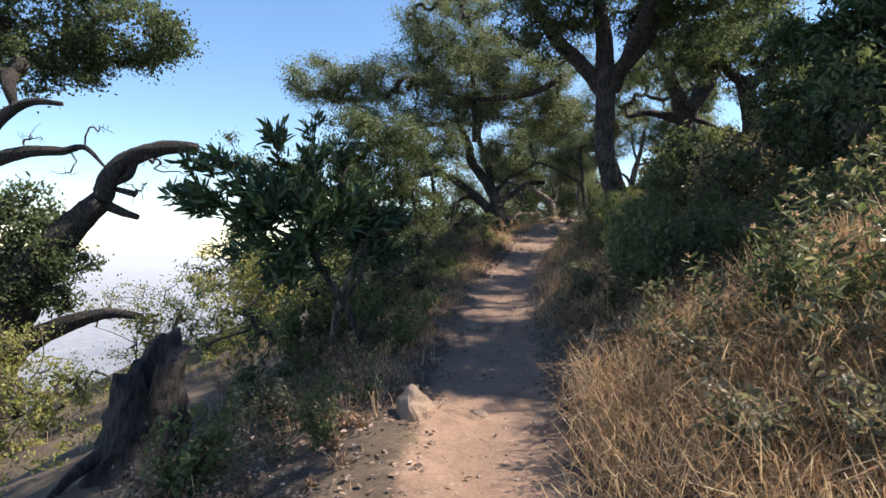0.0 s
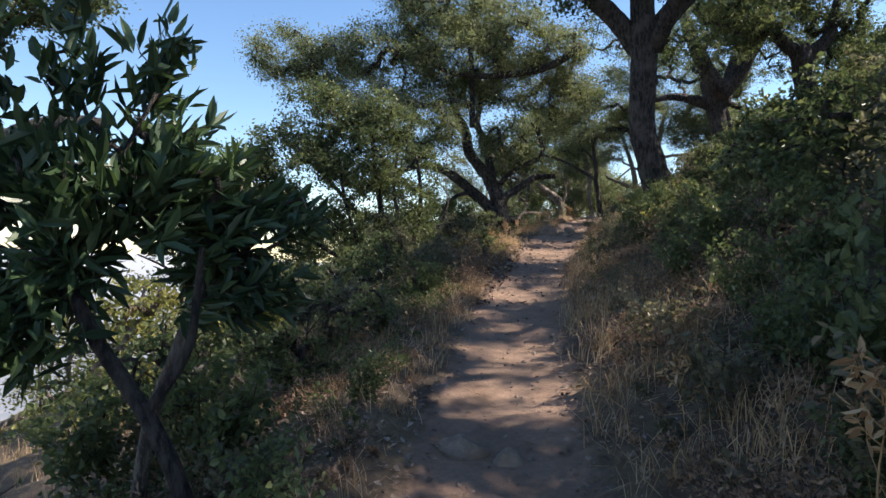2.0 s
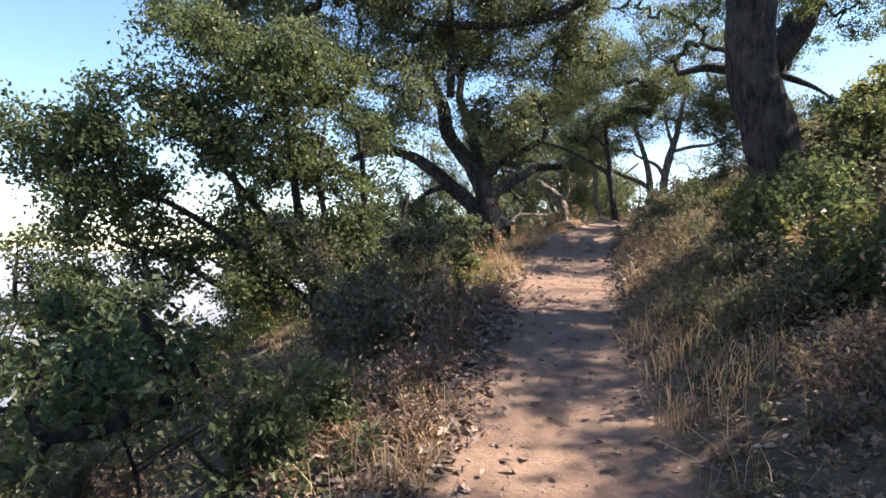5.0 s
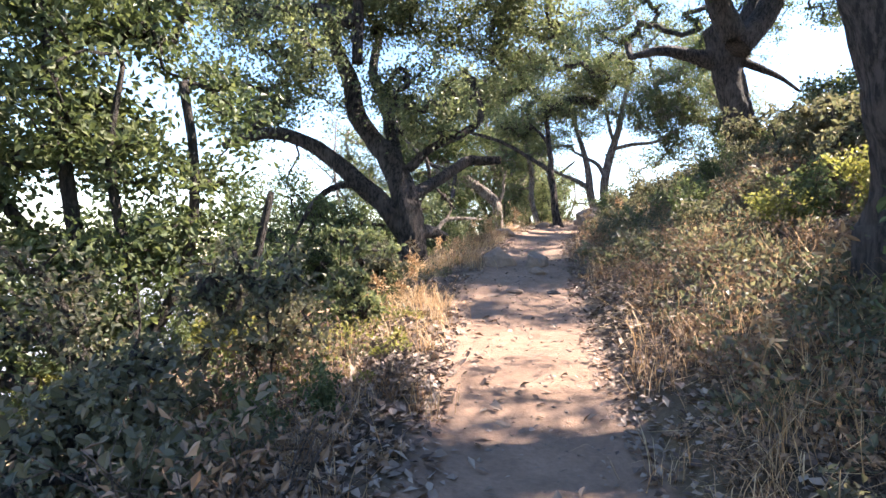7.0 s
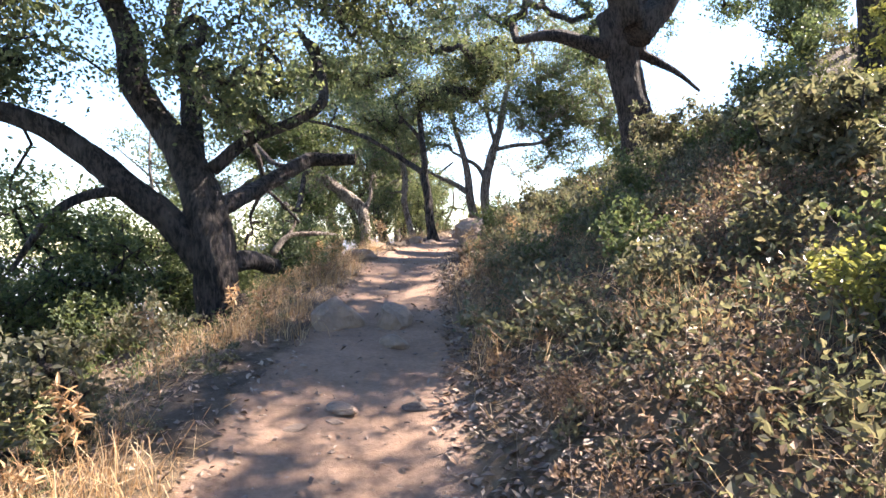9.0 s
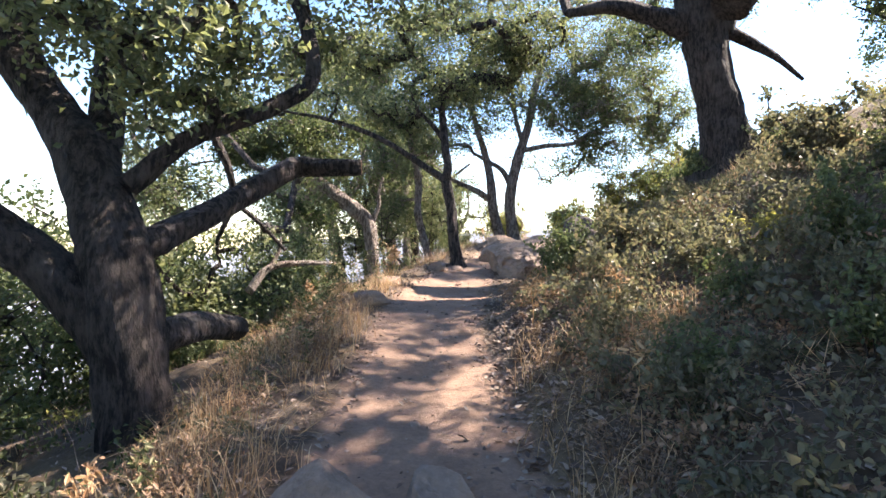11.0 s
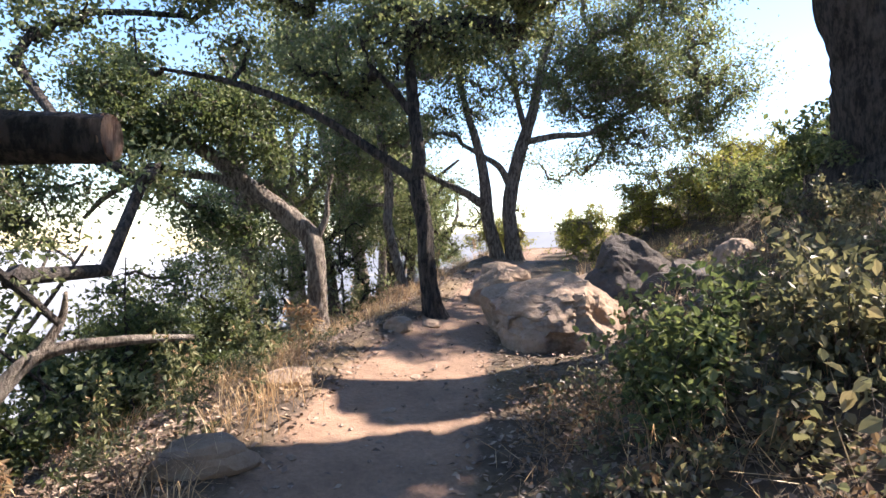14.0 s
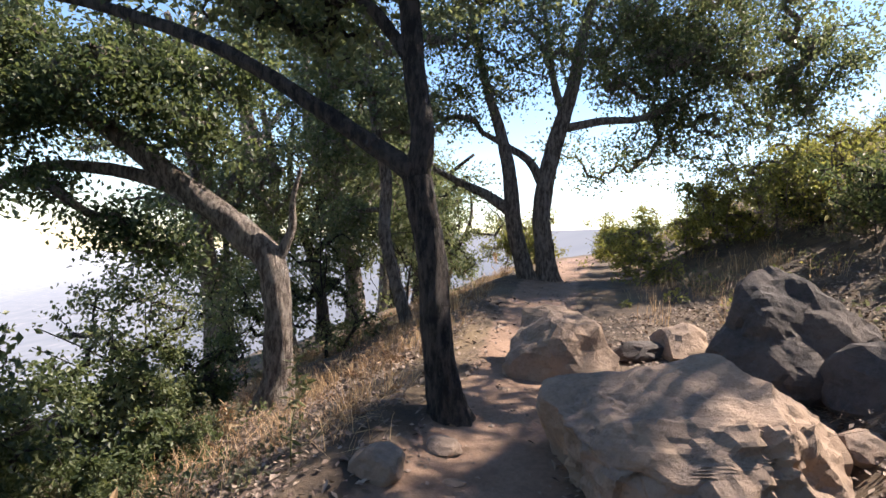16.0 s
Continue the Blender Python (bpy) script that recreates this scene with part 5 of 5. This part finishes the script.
for y, d, s in [(25.4, -1.15, 0.5), (25.9, -1.0, 0.6), (26.3, -1.2, 0.55), (26.6, -0.95, 0.6), (27.0, -1.1, 0.5), (27.3, -1.3, 0.6), (26.1, -1.45, 0.5), (26.8, -1.5, 0.6), (24.8, -1.1, 0.5), (24.2, -1.0, 0.45)]:
    x, y, z = spot(y, d)
    plant("weed", x, y, s, EDGE)
sow(16, ["vine"], [1.0], 14.5, 25, 1.05, 2.8, 0.7, 1.1, BANK, CLEAR)
for y, d, s in [(3.6, 1.9, 1.2), (3.9, 2.3, 1.3), (4.1, 1.5, 0.95), (3.3, 1.6, 0.95), (4.6, 2.2, 1.2), (3.7, 2.7, 1.2), (4.0, 1.9, 1.1), (3.6, 2.2, 1.0), (4.3, 2.7, 1.2), (4.9, 1.3, 0.8), (3.0, 2.1, 0.9), (3.4, -1.9, 0.6), (4.4, -1.5, 0.7), (3.1, -1.4, 0.55), (3.8, -2.6, 0.6)]:
    x, y, z = spot(y - 0.8, d - 0.2 if d > 0 else d)
    plant("weed", x, y, s * 0.66, EDGE)


# Grass, fallen leaves and pebbles.
def blades(x, y, length, lean=0.85, width=0.0025):
    n = len(x)
    base = np.stack([x, y, height(x, y) - 0.01], -1)
    a = RNG.uniform(0, 2 * np.pi, n)
    out = np.stack([np.cos(a), np.sin(a), np.zeros(n)], -1)
    side = np.stack([-np.sin(a), np.cos(a), np.zeros(n)], -1) * (width * RNG.uniform(0.6, 1.4, n))[:, None]
    ln = (length * RNG.uniform(0.45, 1.25, n))[:, None]
    k = (lean * RNG.uniform(0.15, 1.5, n))[:, None]
    up = np.array([[0, 0, 1.0]])
    m1 = base + up * ln * 0.42 + out * ln * k * 0.18
    m2 = base + up * ln * 0.75 + out * ln * k * 0.55
    tip = base + up * ln * (0.95 - 0.25 * k) + out * ln * k * 1.05
    v = np.stack([base - side, base + side, m1 - side * 0.8, m1 + side * 0.8, m2 - side * 0.6, m2 + side * 0.6, tip], 1).reshape(-1, 3)
    t = np.array([[0, 1, 3], [0, 3, 2], [2, 3, 5], [2, 5, 4], [4, 5, 6]])
    return v, (np.arange(n)[:, None, None] * 7 + t[None]).reshape(-1, 3)


def tufts(count, per, y0, y1, d0, d1, spread_of=0.07, patchy=-0.1):
    y, d = RNG.uniform(y0, y1, count), RNG.uniform(d0, d1, count)
    cx, cz, c = trail(y)
    x = cx + d / c
    keep = wave(x, y, 0.9, 3.3) > patchy
    x, y = x[keep], y[keep]
    return np.repeat(x, per) + RNG.normal(size=len(x) * per) * spread_of, np.repeat(y, per) + RNG.normal(size=len(x) * per) * spread_of


sets = []
for args, ln in [((420, 22, -0.5, 4.1, 0.55, 2.7, 0.1, -0.5), 0.3), ((200, 20, 4, 16, 0.55, 1.3), 0.24), ((240, 18, 14, 27, 0.75, 2.2, 0.09, 0.1), 0.3), ((70, 16, -0.5, 6, -3.5, -0.7, 0.1), 0.2), ((200, 20, 4, 17, -1.6, -0.55), 0.2),
                 ((420, 16, 17, 29, -1.8, -0.75, 0.1, 0.0), 0.26), ((420, 20, 27, 42, -5, -0.7), 0.26), ((420, 18, 24, 45, 1.5, 8, 0.1, -0.3), 0.34), ((200, 12, 5, 24, 1.5, 5, 0.1, 0.1), 0.28), ((300, 16, 2, 30, -9, -2, 0.12), 0.3)]:
    x, y = tufts(*args)
    keep = ((x + 2.6) ** 2 + (y - 4.6) ** 2 > 0.7) & ((x - 8.2) ** 2 + (y - 28.0) ** 2 > 1.2) & ((x - 9.7) ** 2 + (y - 28.6) ** 2 > 1.6)
    sets.append(blades(x[keep], y[keep], ln, 1.35 if args[2] < 0 else 0.9))
v, f = join(sets)
tagged(new("dry_grass", mesh_of("dry_grass", v, f, GRASS_DRY)), "dry straw-coloured grass along the trail", "grass", kind="stuff")


def strewn(count, y0, y1, dmean, dspread):
    y = RNG.uniform(y0, y1, count)
    d = dmean + RNG.normal(size=count) * dspread
    cx, cz, c = trail(y)
    return cx + d / c, y, d


def litter(count, y0, y1, dmean, dspread, size):
    x, y, d = strewn(count, y0, y1, dmean, dspread)
    keep = (np.abs(d) > half_width(y) * 0.75) | (RNG.uniform(0, 1, count) < 0.12)
    x, y = x[keep], y[keep]
    n = len(x)
    at = np.stack([x, y, height(x, y) + RNG.uniform(0.004, 0.03, n)], -1)
    a = RNG.uniform(0, 6.28, n)
    ax = np.stack([np.cos(a), np.sin(a), RNG.normal(size=n) * 0.35], -1)
    sd = np.stack([-np.sin(a), np.cos(a), RNG.normal(size=n) * 0.35], -1)
    ln = (size * RNG.uniform(0.5, 1.4, n))[:, None]
    lift = np.array([[0, 0, 1.0]]) * ln * RNG.uniform(0, 0.18, (n, 1))
    v = np.stack([at - ax * ln * 0.5, at + sd * ln * 0.28 + lift, at + ax * ln * 0.5, at - sd * ln * 0.28 + lift], 1).reshape(-1, 3)
    t = np.array([[0, 1, 2], [0, 2, 3]])
    return v, (np.arange(n)[:, None, None] * 4 + t[None]).reshape(-1, 3)


v, f = join([litter(9000, 0, 16, 1.0, 0.8, 0.04), litter(9000, 0, 16, -1.2, 0.8, 0.04), litter(16000, 13, 32, 1.6, 1.0, 0.045), litter(9000, 16, 32, -1.4, 0.8, 0.045), litter(6000, 11, 18, -1.1, 0.6, 0.07), litter(4000, 14, 24, 0.95, 0.3, 0.06), litter(9000, 24, 32, 2.6, 1.1, 0.05), litter(9000, 26, 34, -2.6, 1.1, 0.055)])
tagged(new("leaf_litter", mesh_of("leaf_litter", v, f, LITTER)), "fallen brown and grey leaves on the ground", "leaves", kind="stuff")

# Low growth that covers the banks, and a tangle of dry twigs.
def carpet(count, y0, y1, d0, d1, tall, size, patchy=-0.3):
    """Leafy domes of all sizes with dark gaps between them."""
    each = 42
    m = count // each
    y, d = RNG.uniform(y0, y1, m), RNG.uniform(d0, d1, m)
    cx, cz, c = trail(y)
    x = cx + d / c
    mound = np.clip(wave(x, y, 0.55, 5.0) + wave(x, y, 1.7, 1.0) * 0.7 + 0.45, 0, 1.6)
    far_in = np.clip((np.abs(d) - 0.55) * 1.2, 0.25, 1)
    keep = (mound > 0.3 + patchy + 0.3 * RNG.uniform(-1, 1, m)) & ((x - 8.2) ** 2 + (y - 28.0) ** 2 > 1.8) & ((x - 9.6) ** 2 + (y - 28.8) ** 2 > 2.6) & ((x + 2.6) ** 2 + (y - 4.8) ** 2 > 0.5) & ((x - 8.6) ** 2 + (y - 26.6) ** 2 > 1.5)
    x, y, mound, far_in = x[keep], y[keep], mound[keep], far_in[keep]
    r = tall * (0.25 + 0.45 * mound) * far_in * RNG.uniform(0.6, 1.3, len(x))
    way = RNG.normal(size=(len(x), each, 3))
    way[..., 2] = np.abs(way[..., 2]) * 0.9 + 0.1
    way /= np.linalg.norm(way, axis=2, keepdims=True)
    reach = r[:, None, None] * RNG.uniform(0.45, 1.1, (len(x), each, 1)) ** 0.6
    at = np.stack([x, y, height(x, y) + 0.01], -1)[:, None] + way * reach * np.array([1.0, 1.0, 0.95]) * RNG.uniform(0.8, 1.2, (len(x), 1, 3))
    at, way = at.reshape(-1, 3), way.reshape(-1, 3)
    return leaves(at, size, size * 0.58, droop=0.05, facing=way * 0.5)


def straw(count, y0, y1, d0, d1, tall, length):
    """Matted fallen straw."""
    y, d = RNG.uniform(y0, y1, count), RNG.uniform(d0, d1, count)
    cx, cz, c = trail(y)
    x = cx + d / c
    keep = (wave(x, y, 0.9, 3.3) > -0.25) & ((x - 8.2) ** 2 + (y - 28.0) ** 2 > 1.4)
    x, y = x[keep], y[keep]
    n = len(x)
    at = np.stack([x, y, height(x, y) + 0.01 + tall * RNG.uniform(0, 1, n) * np.clip(wave(x, y, 0.4, 1.2) + 0.5, 0.1, 1.2)], -1)
    return leaves(at, length * 0.8, 0.0025, droop=-0.35, fold=0.0, jitter=0.7)


v, f = join([straw(30000, -0.5, 4.3, 0.5, 2.8, 0.3, 0.26), straw(5000, 4, 15, 0.55, 1.8, 0.2, 0.2), straw(2500, 2, 16, -1.9, -0.6, 0.2, 0.2), straw(5500, 14, 27, 0.75, 2.2, 0.2, 0.22), straw(9000, 17, 30, -2.0, -0.7, 0.22, 0.2), straw(6000, 29, 38, -5, -0.7, 0.16, 0.2)])
tagged(new("matted_straw", mesh_of("matted_straw", v, f, GRASS_DRY)), "matted dry straw along the trail's edges", "grass", kind="stuff")


def cover(name, label, mat, sets):
    v, f = join([carpet(*q) for q in sets])
    tagged(new(name, mesh_of(name, v, f, mat)), label, "undergrowth", kind="stuff")


cover("green_undergrowth", "low mixed green undergrowth covering the banks", LEAF_BANK, [(22000, 3.5, 15, 0.8, 4.2, 0.4, 0.045), (9000, 5, 17, 3.5, 9, 0.6, 0.06), (52000, 13, 27, 1.1, 5, 0.42, 0.05), (14000, 16, 40, 4.5, 11, 0.6, 0.06), (9000, 28, 44, 2.4, 9, 0.5, 0.055), (5000, 16, 30, -2.2, -1.0, 0.3, 0.04)])
cover("dark_undergrowth", "dark green undergrowth on the slope below the trail", LEAF_OAK, [(9000, 4, 13, -2.6, -0.85, 0.4, 0.045), (4000, 13, 17, -4.5, -1.7, 0.4, 0.045), (15000, 15, 33, -6.5, -1.7, 0.45, 0.05), (8000, 3, 17, 1.8, 4.5, 0.45, 0.045), (3000, 0, 5, -4, -1.2, 0.2, 0.035)])
cover("bright_undergrowth", "sunlit yellow-green growth on the lower slope", LEAF_YELLOW, [(11000, 3, 22, -13, -4, 0.5, 0.06), (1500, 16, 18, -2.0, -0.9, 0.45, 0.04), (6000, 17, 34, -9, -3, 0.4, 0.05), (9000, 31, 46, 1.2, 9, 0.5, 0.055)])
cover("brown_undergrowth", "withered brown undergrowth along the trail's edges", LEAF_DRY, [(17000, 1, 15, 0.65, 2.2, 0.32, 0.035), (14000, 2, 16.5, -2.4, -0.65, 0.3, 0.035), (24000, 13, 27, 0.95, 3.6, 0.36, 0.04), (7000, 28, 40, -6, -0.9, 0.25, 0.04), (4000, -1, 4, -4.5, -0.7, 0.15, 0.035)])


def sticks(count, y0, y1, d0, d1, long):
    out = []
    for _ in range(count):
        x, y, z = spot(RNG.uniform(y0, y1), RNG.uniform(d0, d1))
        a, ln, up = RNG.uniform(0, 6.28), long * RNG.uniform(0.4, 1.3), RNG.uniform(0.1, 1.1)
        r = RNG.uniform(0.0015, 0.0045)
        q = [np.array([x, y, z - 0.02])]
        way = np.array([math.cos(a), math.sin(a), up])
        for _ in range(4):
            way = way + RNG.normal(size=3) * 0.35 - np.array([0, 0, 0.22])
            q.append(q[-1] + way / np.linalg.norm(way) * ln / 4)
        q = np.array(q)
        q[:, 2] = np.maximum(q[:, 2], height(q[:, 0], q[:, 1]) + 0.005)
        out.append(tube(np.hstack([q, np.linspace(r, r * 0.4, 5)[:, None]]), 3))
    return join(out)


v, f = join([sticks(420, 1, 15, 0.75, 2.8, 0.5), sticks(420, 2, 17, -2.6, -0.7, 0.5), sticks(900, 13, 27, 0.95, 3.6, 0.6), sticks(250, 17, 34, -3.5, -0.8, 0.4), sticks(120, 26, 31, 1.0, 4.0, 0.4)])
tagged(new("dry_twigs", mesh_of("dry_twigs", v, f, BARK_DEAD)), "tangle of dry grey twigs on the banks", "twigs", kind="stuff")

OCTA_V = np.array([[1, 0, 0], [-1, 0, 0], [0, 1, 0], [0, -1, 0], [0, 0, 0.6], [0, 0, -0.6]])
OCTA_F = np.array([[0, 2, 4], [2, 1, 4], [1, 3, 4], [3, 0, 4], [2, 0, 5], [1, 2, 5], [3, 1, 5], [0, 3, 5]])
x, y, d = strewn(3200, 0, 40, 0.0, 0.6)
n = len(x)
r = 0.007 + 0.022 * RNG.uniform(0, 1, n) ** 4
v = OCTA_V[None] * (r[:, None, None] * RNG.uniform(0.6, 1.3, (n, 6, 1))) + np.stack([x, y, height(x, y) + r * 0.2], -1)[:, None]
tagged(new("pebbles", mesh_of("pebbles", v.reshape(-1, 3), (np.arange(n)[:, None, None] * 6 + OCTA_F[None]).reshape(-1, 3), PEBBLE)), "small pebbles and clods on the trail", "pebbles", kind="stuff")
